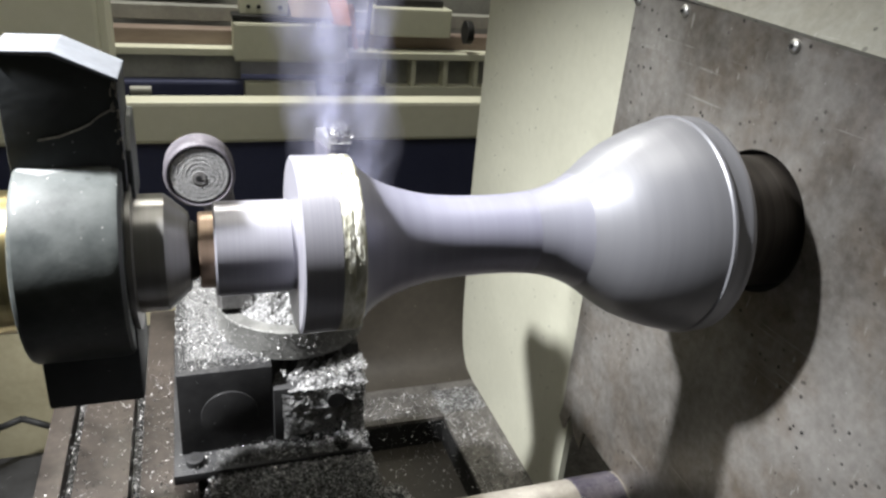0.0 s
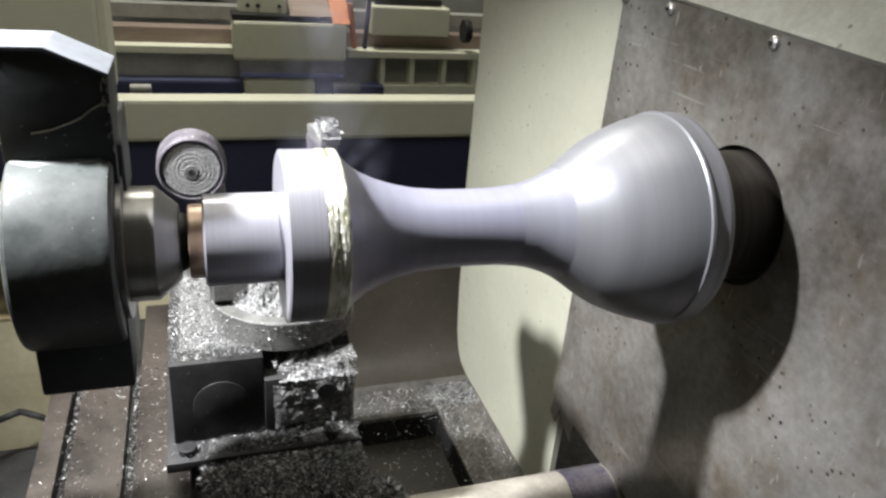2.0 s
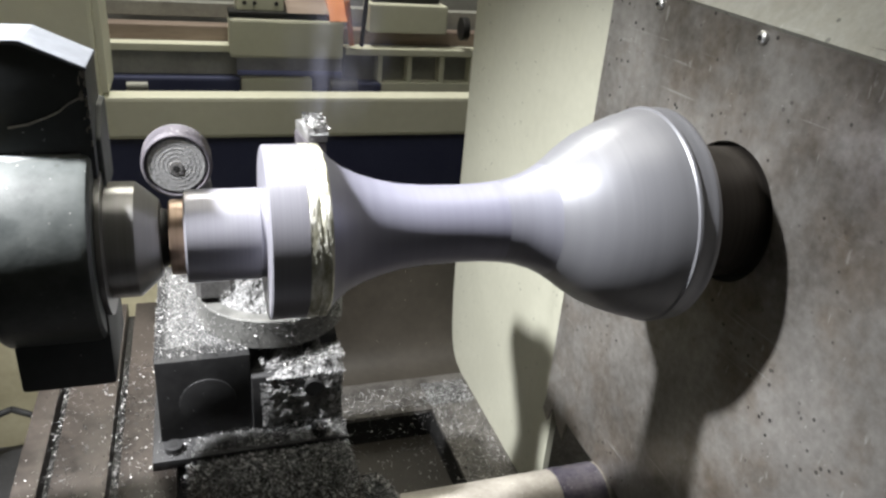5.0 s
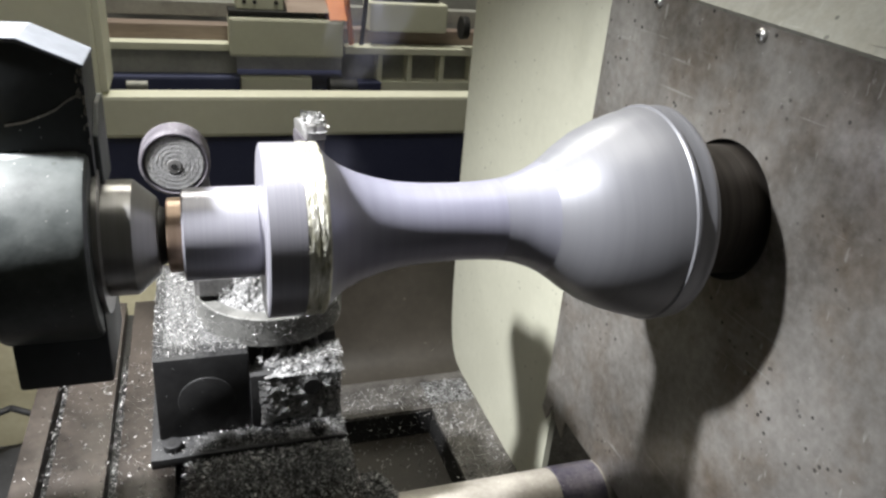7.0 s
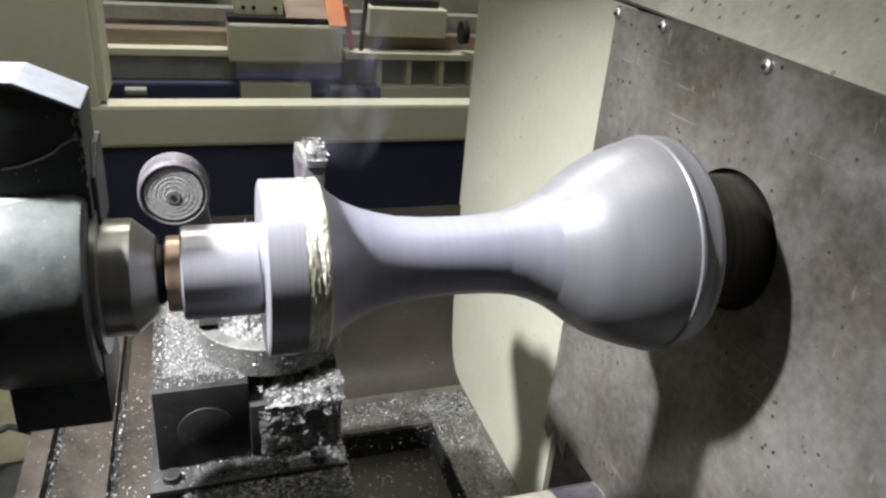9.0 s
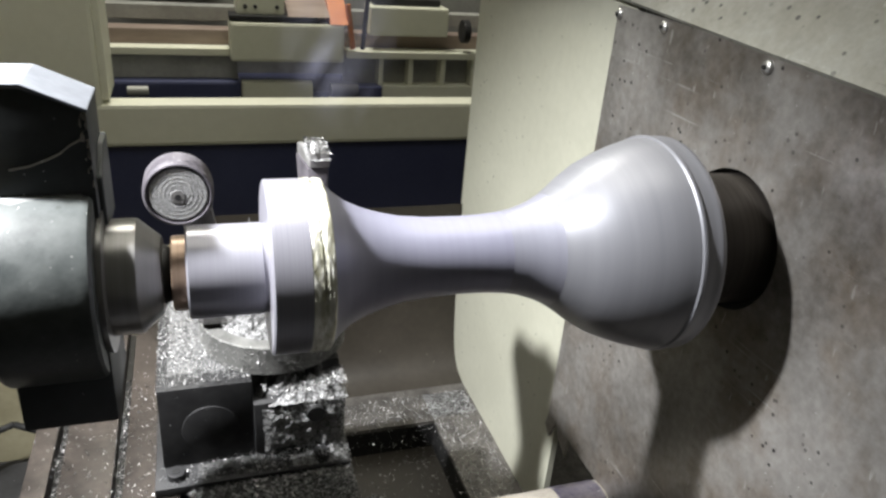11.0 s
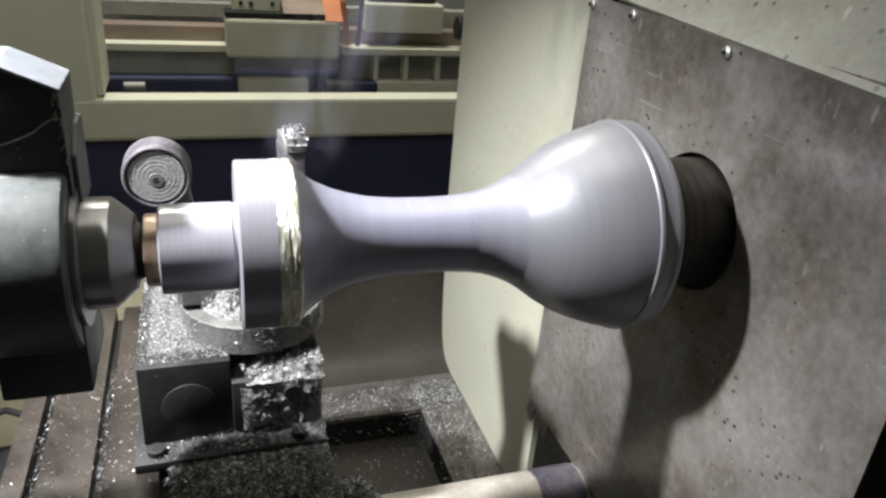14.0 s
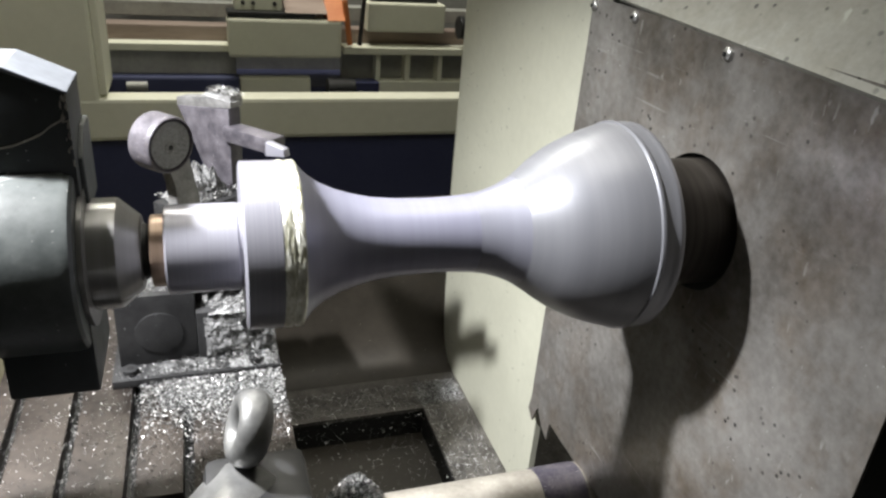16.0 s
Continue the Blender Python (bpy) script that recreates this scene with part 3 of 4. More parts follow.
def build_tailstock():
    t = thing("tailstock", "grey-green cast tailstock with a chamfered top in a lit tone", "tailstock", at=(-0.165, 0, 0.97))
    # upper block: front coloured dark as unlit, top and chamfer coloured pale as lit
    out = [(-0.208, 1.10), (-0.129, 1.10), (-0.1285, 1.2475), (-0.170, 1.266), (-0.208, 1.266)]
    smooth_by_angle(part("upper_block", prism(out, "y", -0.013, 0.055, 0.0015), CASTING_DARK, t, "scratched flank of the casting in an unlit dark tone"))
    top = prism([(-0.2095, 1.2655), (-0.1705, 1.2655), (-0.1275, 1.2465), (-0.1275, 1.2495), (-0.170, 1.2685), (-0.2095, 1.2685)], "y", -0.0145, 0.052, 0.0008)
    part("cap", top, CASTING_LIT_TOP, t, "top face in a paler, lit tone")
    # the scratch that runs over the flank
    pts = [(-0.186, 1.2035), (-0.172, 1.206), (-0.158, 1.2115), (-0.150, 1.2155), (-0.143, 1.2215), (-0.134, 1.2265)]
    bm = bmesh.new()
    for (xa, za), (xb, zb) in zip(pts, pts[1:]):
        prism([(xa, za - 0.0008), (xb, zb - 0.0008), (xb, zb + 0.0009), (xa, za + 0.0009)], "y", -0.0140, -0.0125, bm=bm)
    part("scratch", bm, DUSTY_BAR, t, "pale scratch in the paint")
    # paint knocked off along the corner
    rng, bm = random.Random(3), bmesh.new()
    for k in range(26):
        z, h, w = rng.uniform(1.186, 1.244), rng.uniform(0.001, 0.006), rng.uniform(0.0006, 0.0022)
        x = -0.1292 - (0.004 * rng.random() if k % 3 == 0 else 0)
        prism([(x - w, z), (x, z - 0.3 * h), (x, z + h), (x - 0.6 * w, z + 0.8 * h)], "y", -0.0137, -0.0125, bm=bm)
    part("worn_corner", bm, DUSTY_BAR, t, "bare metal where the corner's paint is chipped")
    # the barrel round the quill
    barrel = [(-0.2085, 0.074), (-0.206, 0.0815), (-0.2035, 0.083), (-0.140, 0.083), (-0.1345, 0.0815), (-0.132, 0.078), (-0.132, 0.05)]
    turned_part("barrel", barrel, CASTING, t, "oily grey-green barrel", 96)
    # pale dust dried on along its crown
    bm = bmesh.new()
    rng, last = random.Random(8), None
    for i in range(61):
        x = -0.2035 + 0.0645 * i / 60
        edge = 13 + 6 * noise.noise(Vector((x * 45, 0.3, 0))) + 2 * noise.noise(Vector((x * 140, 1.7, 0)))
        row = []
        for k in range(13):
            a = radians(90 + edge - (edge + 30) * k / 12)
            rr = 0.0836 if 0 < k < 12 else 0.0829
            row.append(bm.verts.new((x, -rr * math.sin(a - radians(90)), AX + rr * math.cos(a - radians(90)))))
        if last:
            for k in range(12):
                bm.faces.new((last[k], last[k + 1], row[k + 1], row[k]))
        last = row
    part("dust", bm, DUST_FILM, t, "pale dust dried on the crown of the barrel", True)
    smooth_by_angle(part("foot", box(-0.203, -0.130, -0.045, 0.055, 0.985, 1.06, 0.004), CASTING_DARK, t, "clamping foot in the unlit dark tone"))
    part("gusset", prism([(0.0, 1.19), (0.0, 1.14), (0.06, 1.14), (0.06, 1.21), (0.03, 1.21)], "x", -0.131, -0.1245, 0.002), CASTING, t)
    turned_part("quill", [(-0.62, 0.057), (-0.19, 0.057)], BRASS, t, "oil-yellowed quill", 96)
    turned_part("nose_ring", [(-0.1325, 0.060), (-0.1315, 0.0625), (-0.1275, 0.0625), (-0.127, 0.045)], CENTRE_STEEL, t, "", 96)
    smooth_by_angle(part("quill_bracket", box(-0.70, -0.56, -0.09, 0.09, 0.784, 1.19, 0.006), CASTING, t))
    part("sole", box(-0.72, -0.50, -0.20, 0.20, 0.70, 0.784, 0.006), CASTING_DARK, t)
    part("bed", box(-0.95, -0.42, -0.25, 0.25, 0.0, 0.70, 0.006), CASTING_DARK, t)


# ---- the slide with the tools ----
EYE_STEEL = surface("rubbed_grey_iron", (0.12, 0.12, 0.118), (0.25, 0.25, 0.245), (0.32, 0.5), 0.5, 24, 180, 0.5, spots=((0.05, 0.05, 0.045), 60, 0.2))
RING_IRON = surface("dust_caked_iron", (0.10, 0.10, 0.095), (0.20, 0.20, 0.19), (0.5, 0.75), 0.3, 30, 260, 0.6, specks=((0.7, 0.7, 0.7), 170, 0.16))
SLOTS = [-0.231, -0.1625, -0.090, -0.026, 0.043]


def build_cross_slide():
    s = thing("cross_slide", "oily iron slide table with chip-filled grooves", "machine slide", at=(-0.08, 0.1, 0.70))
    edges = [-0.262] + [v for c in SLOTS for v in (c - 0.006, c + 0.006)] + [0.100]
    # strips stop short: the unseen dark slab ahead is there to darken steel reflections
    for a, b in zip(edges[::2], edges[1::2]):
        smooth_by_angle(part("table_strip", box(a, b, -0.14, 0.46, 0.760, 0.783, 0.0008), TABLE_STEEL, s))
    part("table_slab", box(-0.262, 0.100, -0.36, 0.46, 0.715, 0.7605, 0.001), BLOCK_IRON, s)
    part("saddle", box(-0.240, 0.085, -0.30, 0.40, 0.394, 0.715, 0.004), BLOCK_IRON, s)
    return s


def socket_bolt(parent, x, y, z, r=0.010, axis=(0, 0, 1)):
    a = Vector(axis)
    p = Vector((x, y, z))
    b = part("bolt", rod(p - a * 0.004, p + a * 0.008, r, 20, 0.0012), BLOCK_IRON, parent)
    # black plug as the shade in the bolt's socket
    part("socket", rod(p + a * 0.004, p + a * 0.0084, r * 0.5, 6), BLACK, b)


def build_tool_base():
    b = thing("tool_post_base", "black iron tool-post base heaped with bright chips", "tool post", at=(-0.01, 0.2, 0.783))
    smooth_by_angle(part("base_plate", box(-0.121, 0.099, 0.070, 0.36, 0.7835, 0.7955, 0.0012), BLOCK_IRON, b))
    smooth_by_angle(part("gear_block", box(-0.112, -0.010, 0.104, 0.34, 0.7955, 0.903, 0.002), BLOCK_IRON, b))
    cover = part("cover_disc", rod((-0.058, 0.1045, 0.845), (-0.058, 0.1022, 0.845), 0.031, 48, 0.0008), BLOCK_IRON, b, "round bearing cover")
    smooth_by_angle(cover)
    # the shoulder beside it, with a ledge
    smooth_by_angle(part("shoulder", prism([(0.097, 0.7955), (0.34, 0.7955), (0.34, 0.903), (0.132, 0.903), (0.124, 0.878), (0.098, 0.874)], "x", -0.0095, 0.094, 0.002), BLOCK_IRON, b))
    # a solid black rod, set proud, paints the shade of a hole
    part("bolt_hole_shade", rod((0.060, 0.0875, 0.857), (0.060, 0.12, 0.857), 0.0105, 20), BLACK, b)
    socket_bolt(b, -0.098, 0.087, 0.796)
    socket_bolt(b, 0.066, 0.083, 0.799)
    # the fixed ring under the turret
    smooth_by_angle(part("turret_ring", tube(0.024, 0.200, 0.088, 0.070, 0.9025, 0.938), RING_IRON, b, "round dusty turret ring full of chips"))
    heap("chip_drift", 0.006, 0.098, 0.094, 0.132, 0.874, 0.017, RUBBLE, 1, b, "white drift of fine chips", lean=lambda u, v: 0.25 + 0.9 * u)
    heap("chip_drift", 0.020, 0.099, 0.072, 0.100, 0.796, 0.026, RUBBLE, 2, b, "white drift of fine chips", lean=lambda u, v: 0.05 + 1.0 * u * u)
    heap("chip_drift", -0.085, 0.03, 0.073, 0.104, 0.795, 0.010, RUBBLE_DARK, 3, b, "oily drift of chips, darkened further for the shadow there")
    heap("chip_drift", -0.1115, -0.0105, 0.105, 0.34, 0.9035, 0.0035, RUBBLE_MID, 4, b, "thin layer of chip dust", 60)
    heap("chip_drift", -0.048, 0.096, 0.128, 0.272, 0.938, 0.052, RUBBLE, 6, b, "white heap of chips in the ring", 64, lean=lambda u, v: 0.85 + 0.5 * v, rounded=True)
    heap("chip_bank", -0.013, 0.096, 0.106, 0.150, 0.874, 0.056, RUBBLE_MID, 31, b, "dusty bank of chips under the ring", lean=lambda u, v: 0.3 + 0.9 * v)
    # chips caked on the front of the shoulder
    stand = Matrix.Translation((0, 0.0975, 0)) @ Matrix.Rotation(radians(90), 4, "X")
    heap("chip_cake", 0.060, 0.096, 0.798, 0.850, 0, 0.009, RUBBLE, 21, b, "white cake of chips", m=stand)
    heap("chip_cake", -0.007, 0.072, 0.797, 0.872, 0, 0.007, RUBBLE, 22, b, "oily cake of chips", m=stand)
    heap("chip_cake", 0.040, 0.095, 0.838, 0.875, 0, 0.006, RUBBLE, 23, b, "white cake of chips", m=stand)
    return b


def tube(cx, cy, outer, inner, z0, z1, seg=72):
    bm = bmesh.new()
    loops = []
    for r, z in ((outer, z0), (outer, z1 - 0.001), (outer - 0.001, z1), (inner, z1), (inner, z0)):
        loops.append([bm.verts.new((cx + r * math.cos(2 * math.pi * k / seg), cy + r * math.sin(2 * math.pi * k / seg), z)) for k in range(seg)])
    for p, q in zip(loops, loops[1:] + loops[:1]):
        for k in range(seg):
            bm.faces.new((p[k], p[(k + 1) % seg], q[(k + 1) % seg], q[k]))
    return bm


TURRET = (0.024, 0.200, 0.935)


def build_turret():
    t = thing("tool_turret", "chip-covered turret carrying a cutting tool and a round boring head", "tool turret", at=TURRET)
    smooth_by_angle(part("turret_body", box(-0.030, 0.078, 0.190, 0.262, 0.935, 0.995, 0.004), BLOCK_IRON, t))
    heap("chip_drift", -0.030, 0.078, 0.190, 0.262, 0.993, 0.014, RUBBLE_DARK, 8, t, "chips lying on the turret")
    heap("chip_mound", -0.018, 0.062, 0.200, 0.258, 1.000, 0.048, RUBBLE_MID, 17, t, "dusty mound of chips on the turret", 50)
    # the boring head: a dished disc with a spiral of packed chips, on a leaning arm
    d = (-0.0735, 0.160, 1.109)
    prof = [(0.0022, 0.004), (0.0022, 0.0298), (0.0036, 0.0303), (0.0036, 0.0314), (0.0006, 0.0320), (0.0002, 0.0328), (0.0006, 0.0340), (0.004, 0.0357), (0.008, 0.036), (0.034, 0.036), (0.036, 0.030)]
    bm = lathe(prof, 64)
    bmesh.ops.rotate(bm, cent=(0, 0, 0), matrix=Matrix.Rotation(radians(90), 3, "Z"), verts=bm.verts)
    bmesh.ops.translate(bm, vec=d, verts=bm.verts)
    head = smooth_by_angle(part("boring_head", bm, TOOL_DARK, t, "round grey boring head"))
    # its face: packed chips with turned ridges
    prof = [(0.0016, 0.007)] + [(0.0016 - 0.00018 * (k % 3 == 1), 0.0085 + 0.00145 * k) for k in range(15)] + [(0.0024, 0.0296)]
    bm = lathe(prof, 64)
    bmesh.ops.rotate(bm, cent=(0, 0, 0), matrix=Matrix.Rotation(radians(90), 3, "Z"), verts=bm.verts)
    bmesh.ops.translate(bm, vec=d, verts=bm.verts)
    part("grained_face", bm, GRAIN_FACE, head, "ridged face grained with packed chips")
    part("hub", rod((-0.0745, 0.1609, 1.1065), (-0.0745, 0.163, 1.1065), 0.0078, 24, 0.001), TOOL_STEEL, head, "worn centre hub")
    # flat black disc for the shade in the bore
    part("hub_bore_shade", rod((-0.0745, 0.1606, 1.1065), (-0.0745, 0.1618, 1.1065), 0.0032, 16), BLACK, head, "black disc painted as the centre bore's shade")
    arm = [(-0.0745 + 0.013 * math.cos(a), 1.1015 + 0.013 * math.sin(a)) for a in np.linspace(math.pi * 1.05, math.pi * 0.25, 10)]
    arm += [(-0.043, 1.1085), (-0.039, 1.075), (-0.030, 1.03), (-0.020, 0.945), (-0.064, 0.945), (-0.066, 1.05), (-0.070, 1.078), (-0.080, 1.092)]
    smooth_by_angle(part("arm", prism(arm, "y", 0.168, 0.186, 0.0035), TOOL_STEEL, t, "leaning arm of the boring head"))
    part("arm_foot", box(-0.060, -0.024, 0.165, 0.23, 0.945, 0.968, 0.002), TOOL_STEEL, t)
    # the cutting tool: a square shank clamped in a holder, its tip at the flange
    smooth_by_angle(part("tool_holder", prism([(0.206, 0.975), (0.240, 0.975), (0.288, 1.066), (0.312, 1.103), (0.208, 1.117)], "x", 0.068, 0.092, 0.003), TOOL_DARK, t, "slanting clamp of the cutting tool"))
    smooth_by_angle(part("shank", prism([(0.205, 1.118), (0.314, 1.101), (0.314, 1.115), (0.205, 1.136)], "x", 0.070, 0.093, 0.002), TOOL_STEEL, t, "square tool shank"))
    smooth_by_angle(part("nose", box(0.060, 0.090, 0.124, 0.214, 1.072, 1.093, 0.002), TOOL_DARK, t, "slim nose of the tool"))
    smooth_by_angle(part("tip", prism([(0.092, 1.078), (0.095, 1.088), (0.126, 1.092), (0.126, 1.072)], "x", 0.052, 0.064, 0.001), STEEL_BRIGHT, t, "bright cutting tip"))
    heap("chip_drift", 0.069, 0.094, 0.203, 0.262, 1.130, 0.012, RUBBLE, 9, t, "chips caked on the tool")
    return t


def build_feed_motor():
    """The drive motor on the front end of the slide, with a lifting eye."""
    e = thing("feed_motor", "worn grey drive motor with a lifting eye on the slide", "motor", at=(0.03, -0.46, 0.95))
    bm = bmesh.new()
    seg, tub = 40, 16
    rings = []
    for i in range(seg):
        a = 2 * math.pi * i / seg
        c = Vector((0.0165 * math.cos(a), 0, 0.017 * math.sin(a)))
        out = c.normalized()
        rings.append([bm.verts.new(c + 0.0085 * (out * math.cos(2 * math.pi * j / tub) + 1.3 * Vector((0, 1, 0)) * math.sin(2 * math.pi * j / tub))) for j in range(tub)])
    for i in range(seg):
        for j in range(tub):
            bm.faces.new((rings[i][j], rings[(i + 1) % seg][j], rings[(i + 1) % seg][(j + 1) % tub], rings[i][(j + 1) % tub]))
    bmesh.ops.rotate(bm, cent=(0, 0, 0), matrix=Matrix.Rotation(radians(-88), 3, "Z") @ Matrix.Rotation(radians(-18), 3, "X"), verts=bm.verts)
    bmesh.ops.translate(bm, vec=(0.030, -0.424, 1.093), verts=bm.verts)
    part("lifting_eye", bm, EYE_STEEL, e, "worn bare lifting eye", True)
    smooth_by_angle(part("motor_body", rod((0.034, -0.430, 1.036), (-0.10, -0.60, 1.020), 0.036, 40, 0.006), EYE_STEEL, e, "rounded motor housing"))
    smooth_by_angle(part("motor_flange", box(0.0, 0.066, -0.50, -0.415, 0.95, 1.066, 0.008), BLOCK_IRON, e))
    part("motor_bracket", box(-0.03, 0.075, -0.47, -0.36, 0.716, 0.95, 0.004), BLOCK_IRON, e)
    return e


def build_chips():
    on_table = swarf("table_chips", "bright chips in the grooves and on the slide", 10000,
                     table_place, 0.0027, SWARF_DARK, 11)
    front = swarf("table_chips", "thick layer of chips before the tool post", 12000,
                  lambda r: (-0.085 + 0.184 * r.random() ** 0.7, 0.070 - abs(r.gauss(0, 0.05)), 0.7845 + 0.007 * r.random()),
                  0.0036, SWARF_PALE, 12)
    on_base = swarf("base_chips", "bright chips strewn over the tool-post base", 26000, base_place, 0.0021, SWARF, 13)
    on_turret = swarf("turret_chips", "chips clinging to the turret and tool", 900,
                      lambda r: r.choice(((r.uniform(-0.03, 0.078), r.uniform(0.192, 0.26), 1.004), (r.uniform(0.069, 0.094), r.uniform(0.204, 0.250), 1.134 + 0.008 * r.random()))), 0.004, SWARF, 14)
    on_turret.data.transform(Matrix.Translation(-Vector(TURRET)))
    on_turret.location = TURRET
    return on_table, front, on_base, on_turret


def table_place(r):
    if r.random() < 0.4:
        return r.choice(SLOTS) + 0.0015 + r.uniform(-0.004, 0.004), r.uniform(-0.135, 0.30), 0.770 + 0.010 * r.random() ** 2
    return -0.262 + 0.36 * r.random() ** 0.6, r.uniform(-0.135, 0.30), 0.7845 + 0.002 * r.random()


def base_place(r):
    k = r.random()
    if k < 0.24:
        return r.uniform(-0.112, -0.012), r.uniform(0.105, 0.32), 0.9075 + 0.002 * r.random()
    if k < 0.6:
        a, d = r.uniform(0, 6.28), 0.072 * math.sqrt(r.random())
        return 0.024 + d * math.cos(a), 0.2 + d * math.sin(a), 0.938 + 0.034 * min(1, 3 * (1 - d / 0.075)) + 0.004 * r.random()
    if k < 0.70:
        u = r.random() ** 0.6
        return 0.01 + 0.087 * u, r.uniform(0.096, 0.13), 0.879 + 0.012 * u + 0.004 * r.random()
    if k < 0.86:
        return 0.015 + 0.08 * r.random() ** 0.5, 0.0935 + 0.003 * r.random(), r.uniform(0.80, 0.874)
    if k < 0.90:
        a = radians(r.uniform(-165, -25) if r.random() < 0.5 else r.uniform(-85, -25))
        return 0.024 + 0.0885 * math.cos(a), 0.2 + 0.0885 * math.sin(a), r.uniform(0.905, 0.940)
    u = r.random() ** 0.55
    return -0.119 + 0.216 * u, r.uniform(0.071, 0.104), 0.797 + 0.016 * u * r.random()


# ---- the machine behind ----
def build_far_cabinet():
    c = thing("machine_cabinet", "cream and navy cabinet of the next machine with an open window", "machine cabinet", at=(0.3, 1.75, 0))
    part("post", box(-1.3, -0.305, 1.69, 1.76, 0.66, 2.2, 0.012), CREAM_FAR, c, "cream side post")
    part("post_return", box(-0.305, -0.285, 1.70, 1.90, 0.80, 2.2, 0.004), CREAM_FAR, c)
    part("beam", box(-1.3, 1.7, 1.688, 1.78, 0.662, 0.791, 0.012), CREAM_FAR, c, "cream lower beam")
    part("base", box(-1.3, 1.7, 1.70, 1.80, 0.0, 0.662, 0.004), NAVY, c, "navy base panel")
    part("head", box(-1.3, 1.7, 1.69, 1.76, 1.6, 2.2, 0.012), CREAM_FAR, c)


def build_far_lathe():
    f = thing("background_lathe", "cream lathe bed and carriage seen through the opening", "lathe", at=(0.3, 2.75, 0))
    part("back_sheet", box(-1.2, 1.8, 2.95, 3.0, 0.0, 2.0), GREY_FAR, f)
    part("bed_base", box(-1.2, 1.8, 2.60, 2.95, 0.0, 0.60, 0.01), NAVY, f)
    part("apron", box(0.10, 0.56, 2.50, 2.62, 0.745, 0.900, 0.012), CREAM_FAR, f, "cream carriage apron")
    # a black strip paints the shade of the gap above the apron
    part("apron_gap_strip", box(0.10, 0.45, 2.51, 2.62, 0.905, 0.925, 0.003), BLOCK_IRON, f, "dark strip coloured as the shaded gap over the apron")
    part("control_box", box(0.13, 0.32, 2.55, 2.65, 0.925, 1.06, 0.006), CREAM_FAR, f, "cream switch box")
    for x in (0.165, 0.205, 0.29):
        part("switch", rod((x, 2.552, 0.955), (x, 2.542, 0.955), 0.008, 16), BLOCK_IRON, f)
    part("wood_tray", prism([(2.51, 0.926), (2.80, 0.926), (2.80, 1.02), (2.76, 1.02)], "x", 0.33, 0.50), RAIL_BROWN, f, "brown sloping cover")
    part("orange_guard", prism([(2.50, 0.90), (2.62, 0.90), (2.75, 1.05), (2.70, 1.05)], "x", 0.50, 0.575, 0.003), ORANGE, f, "orange guard")
    part("orange_pipe", rod((0.575, 2.53, 0.98), (0.60, 2.53, 0.80), 0.012, 12), ORANGE, f)
    part("front_way", box(-1.2, 0.10, 2.56, 2.64, 0.755, 0.785, 0.004), CREAM_FAR, f, "worn light edge of the bed way")
    part("bed_way", box(-1.2, 1.8, 2.64, 2.74, 0.785, 0.845, 0.004), RAIL_BROWN, f, "brown oiled bed way")
    part("rear_way", box(-1.2, 1.8, 2.76, 2.84, 0.86, 0.92, 0.004), GREY_FAR, f)
    part("blue_cover", box(-0.30, 0.09, 2.86, 2.92, 0.95, 1.25, 0.01), BLUE_FAR, f, "blue cover")
    part("white_label", box(-0.29, -0.23, 2.852, 2.858, 0.985, 1.03, 0.001), CREAM_FAR, f)
    part("dark_motor", box(-0.36, 0.135, 2.52, 2.60, 0.575, 0.66, 0.012), NAVY, f, "navy motor box")
    part("bright_cap", rod((-0.30, 2.515, 0.625), (-0.22, 2.515, 0.625), 0.018, 20, 0.003), GREY_FAR, f)
    part("front_panel", box(-0.36, 0.13, 2.58, 2.62, 0.66, 0.755, 0.004), GREY_FAR, f)
    part("leaf_box", box(0.14, 0.435, 2.54, 2.60, 0.575, 0.652, 0.006), CREAM_FAR, f)
    part("pump", rod((0.50, 2.50, 0.62), (0.62, 2.50, 0.62), 0.045, 28, 0.006), BLOCK_IRON, f, "dark coolant pump")
    part("pump_box", box(0.62, 0.73, 2.50, 2.58, 0.58, 0.645, 0.006), NAVY, f)
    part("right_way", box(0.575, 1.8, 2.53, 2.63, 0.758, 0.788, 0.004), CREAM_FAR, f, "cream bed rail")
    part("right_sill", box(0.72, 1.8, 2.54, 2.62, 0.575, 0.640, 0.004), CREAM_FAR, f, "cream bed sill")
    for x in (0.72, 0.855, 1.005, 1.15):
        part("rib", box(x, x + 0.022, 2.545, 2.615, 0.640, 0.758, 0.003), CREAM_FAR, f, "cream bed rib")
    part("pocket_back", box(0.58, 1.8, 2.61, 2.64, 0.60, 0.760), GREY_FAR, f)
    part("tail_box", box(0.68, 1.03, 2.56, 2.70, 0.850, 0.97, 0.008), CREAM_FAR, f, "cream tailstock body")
    part("tail_wheel", rod((1.09, 2.55, 0.88), (1.12, 2.55, 0.88), 0.05, 24, 0.004), BLOCK_IRON, f)
    part("hose", rod((0.64, 2.52, 0.80), (0.66, 2.52, 1.05), 0.010, 12), BLOCK_IRON, f)
    part("tail_top", box(0.70, 1.00, 2.60, 2.72, 0.972, 1.0, 0.004), BLOCK_IRON, f)


YAW = -0.8


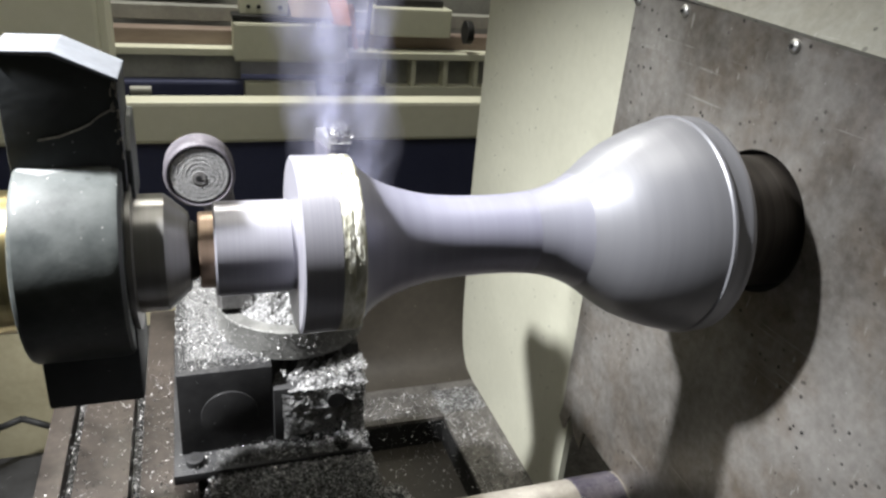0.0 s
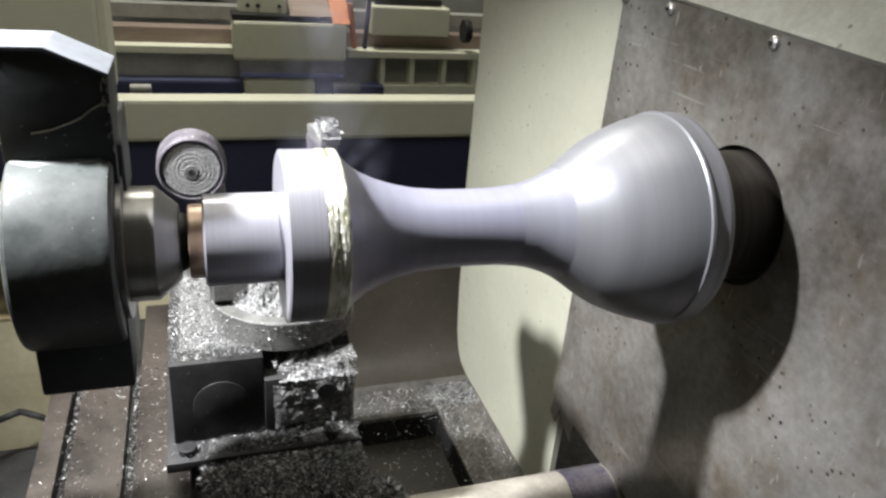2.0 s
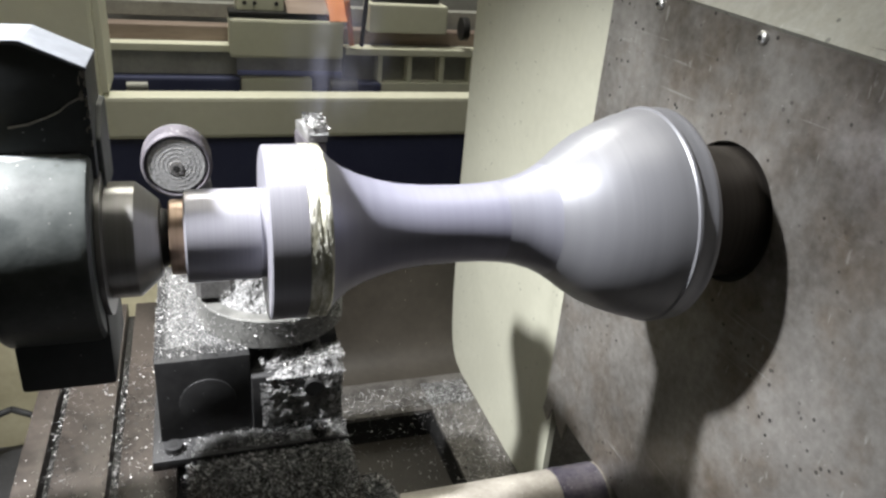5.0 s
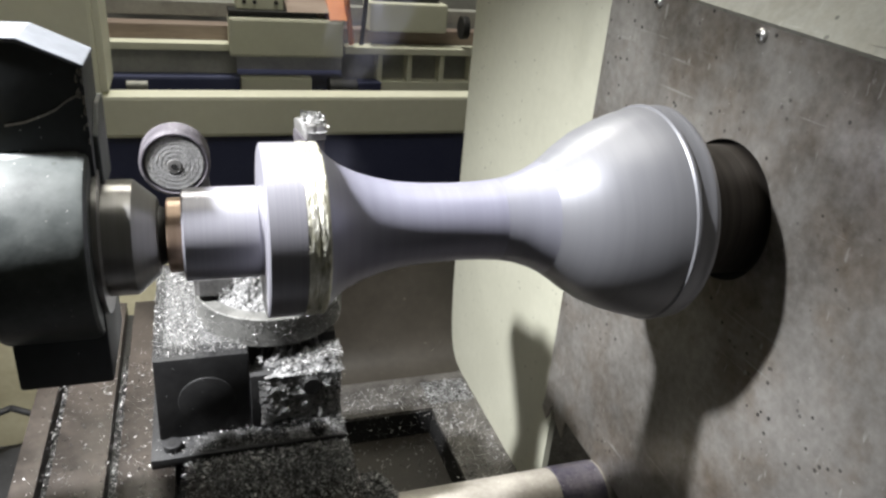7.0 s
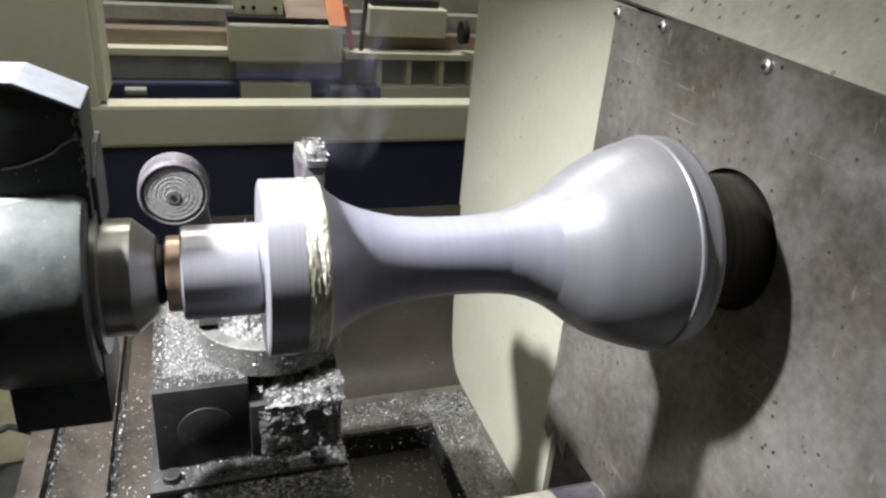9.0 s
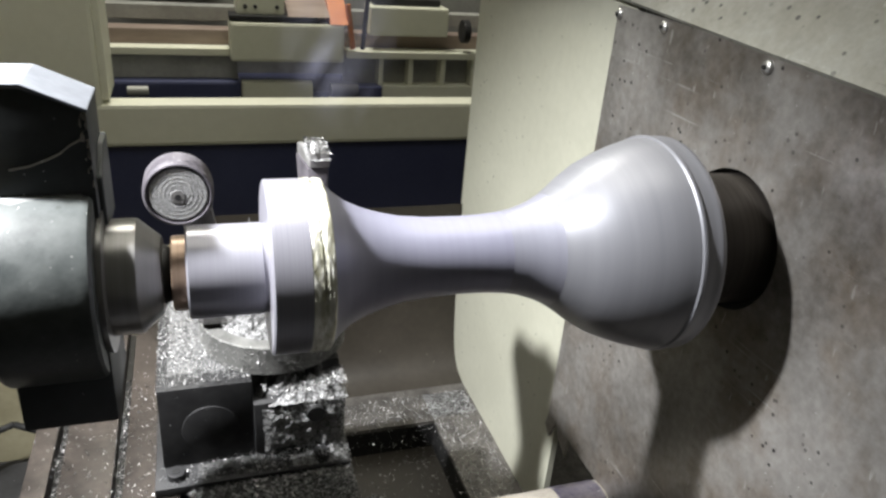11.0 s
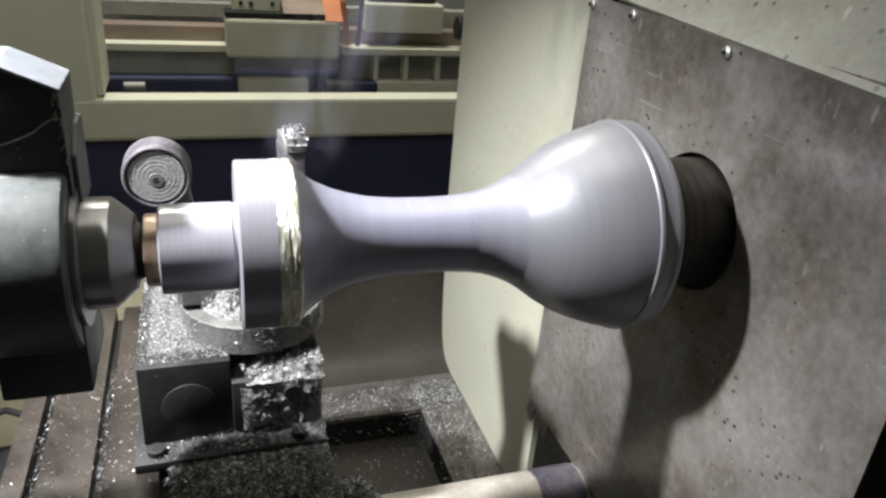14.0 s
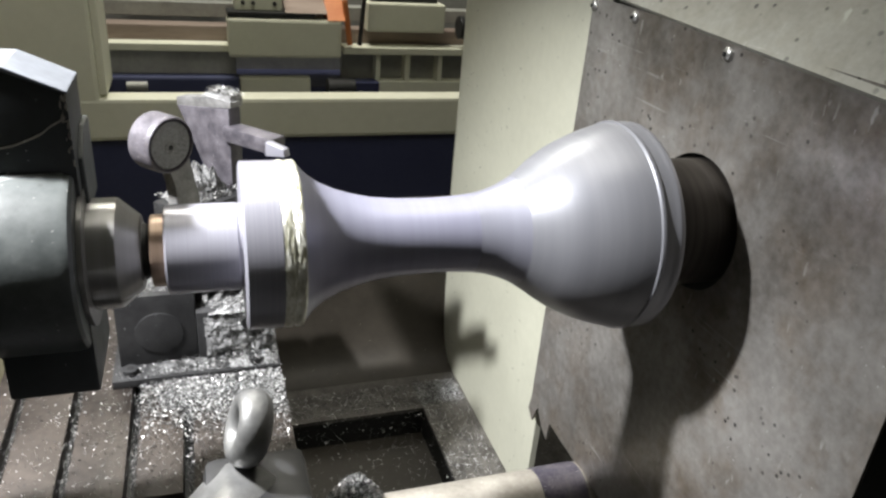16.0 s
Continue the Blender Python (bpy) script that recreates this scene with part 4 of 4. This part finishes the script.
def build_smoke():
    """Wisps of cutting smoke: thin wavy veils."""
    rng = random.Random(31)
    out = []
    starts = [-1.1, -0.9, -0.75, -0.6, -0.45, -0.3, -0.15, 0.0, 0.3, 0.6, 1.0, 1.4, 1.9, 2.5, 3.1, 3.7, 4.6, 5.5, 6.3, 7.0, 7.8, 8.6, 9.5, 10.4, 11.1, 12.02, 12.08, 12.14, 12.2, 12.28, 12.36, 12.5, 12.65, 12.85, 13.2, 13.7, 14.2]
    for n, start in enumerate(starts):
        bm = bmesh.new()
        grid = []
        for i in range(13):
            row = []
            for j in range(17):
                u, v = (i / 12 - 0.5) * 0.144, (j / 16 - 0.5) * 0.22
                bend = 0.022 * noise.noise(Vector((u * 22 + n * 3.1, v * 14, n)))
                row.append(bm.verts.new((u + 0.01 * noise.noise(Vector((n, u * 9, v * 20))), bend, v)))
            grid.append(row)
        for i in range(12):
            for j in range(16):
                bm.faces.new((grid[i][j], grid[i + 1][j], grid[i + 1][j + 1], grid[i][j + 1]))
        ob = part("smoke_wisp", bm, SMOKE_FAINT if 0.5 < start < 12 or start > 13 else SMOKE, None, "", True)
        tagged(ob, "thin bluish wisp of cutting smoke", "smoke", "cutting smoke")
        out.append((ob, start, rng.uniform(-0.6, 1.2) if start < 5 else rng.uniform(-0.3, 2.0), rng.uniform(-0.6, 1.0)))
    return out


def build_falling_chips():
    """Single chips that fly off the cut."""
    rng = random.Random(41)
    out = []
    starts = [-0.28, -0.2, -0.12, 0.3, 0.4, 0.75, 0.85, 1.2, 1.28, 1.36, 1.75, 2.2, 2.7, 3.3, 3.8, 6.2, 6.7, 6.8, 7.3, 8.2, 8.75, 11.3, 11.4, 11.8, 12.2, 12.7, 13.3, 14.2]
    for start in starts:
        bm = bmesh.new()
        last = None
        for k in range(7):
            a = k * 0.5
            c = Vector((0.003 * math.cos(a), 0.0016 * k - 0.005, 0.003 * math.sin(a)))
            pair = [bm.verts.new(c + Vector((0, w, 0.0006))) for w in (-0.0011, 0.0011)]
            if last:
                bm.faces.new((last[0], last[1], pair[1], pair[0]))
            last = pair
        ob = part("flying_chip", bm, SWARF)
        tagged(ob, "small bright curled chip flying off the cut", "metal chip", "flying chips")
        out.append((ob, start, rng.uniform(0.05, 0.45), rng.uniform(-0.35, 0.1)))
    return out


build_room()
build_headstock_side()
build_tray()
build_feed_bar()
build_hose()
WORKPIECE = build_workpiece()
CHUCK = build_chuck()
CENTRE = build_live_centre()
build_tailstock()
SLIDE = build_cross_slide()
BASE = build_tool_base()
TURNING = build_turret()
EYE = build_feed_motor()
CHIPS = build_chips()
build_far_cabinet()
build_far_lathe()
WISPS = build_smoke()
FALLING = build_falling_chips()

# how the slide goes: seconds, along the spindle, away from it
SLIDE_ROWS = [(0, 0, 0), (14.8, 0, 0), (14.9, 0, 0.010), (15.0, 0, 0.036), (15.2, 0.001, 0.075), (15.4, 0.002, 0.105), (15.6, 0.003, 0.120), (15.7, 0.002, 0.125),
              (15.8, -0.004, 0.131), (15.9, -0.022, 0.150), (16.0, -0.043, 0.169)]
TURN_ROWS = {15.8: 2, 15.9: 20, 16.0: 42}


def motions():
    for ob in (SLIDE, BASE, EYE, *CHIPS[:3]):
        x, y, z = ob.location
        walk(ob, [(t, pose(x + dx, y + dy, z)) for t, dx, dy in SLIDE_ROWS])
    for ob in (TURNING, CHIPS[3]):
        x, y, z = ob.location
        walk(ob, [(t, pose(x + dx, y + dy, z, 0, 0, TURN_ROWS.get(t, 0))) for t, dx, dy in SLIDE_ROWS])
    # the workpiece turns on a spindle line that leans a little towards the front
    for ob in (WORKPIECE, CHUCK, CENTRE):
        x, _, z = ob.location
        walk(ob, [(k / 10, pose(x, x * math.tan(radians(YAW)), z, 77 * k, 0, YAW)) for k in range(161)])
    # smoke rises from behind the flange and leaves over the top of the machine
    # before that each wisp waits in the hollow of the saddle
    for n, (ob, start, side, deep) in enumerate(WISPS):
        def at(dt, z, spread, turn):
            return pose(0.086 + 0.040 * side * spread, 0.200 + 0.05 * deep * spread, z, 8 * side * spread, 6 * deep * spread, 8 * side + 0.3 * turn)
        rows = [(0.0, pose(-0.15 + 0.008 * n, 0.10, 0.56, 0, 0, 90))]
        if start > 0.3:
            rows.append((start - 0.12, rows[0][1]))
        for dt, z, spread, turn in ((0.0, 1.03, 0, 0), (0.12, 1.12, 0.1, 8), (0.35, 1.19, 0.5, 20), (0.75, 1.29, 1.0, 35), (1.3, 1.47, 1.5, 50), (2.2, 1.85, 2.0, 70), (3.2, 2.4 + 0.05 * n, 2.2, 80)):
            t = start + dt
            if t > rows[-1][0] + 0.02 and t < 16.0:
                rows.append((t, at(dt, z, spread, turn)))
            elif t <= 0.02:
                rows[0] = (0.0, at(dt, z, spread, turn))
        rows.append((16.0, rows[-1][1]))
        walk(ob, rows)
    # chips leave the tool, fall past the flange and come to rest in the tray
    for ob, start, vx, vy in FALLING:
        rest = pose(0.056, 0.098, 1.09)
        rows = [(0.0, rest)]
        for k in range(9):
            dt = 0.045 * k
            t = start + dt
            m = pose(0.056 + vx * dt, 0.06 + vy * dt, max(0.397, 1.06 - 0.8 * dt - 4.9 * dt * dt), 70 * k, 40 * k, 30 * k)
            if t <= 0.0:
                rows[0] = (0.0, m)
            elif t < 15.95:
                if k == 0:
                    rows.append((max(0.01, t - 0.04), rest))
                rows.append((t, m))
        rows.append((16.0, rows[-1][1]))
        walk(ob, rows)


motions()
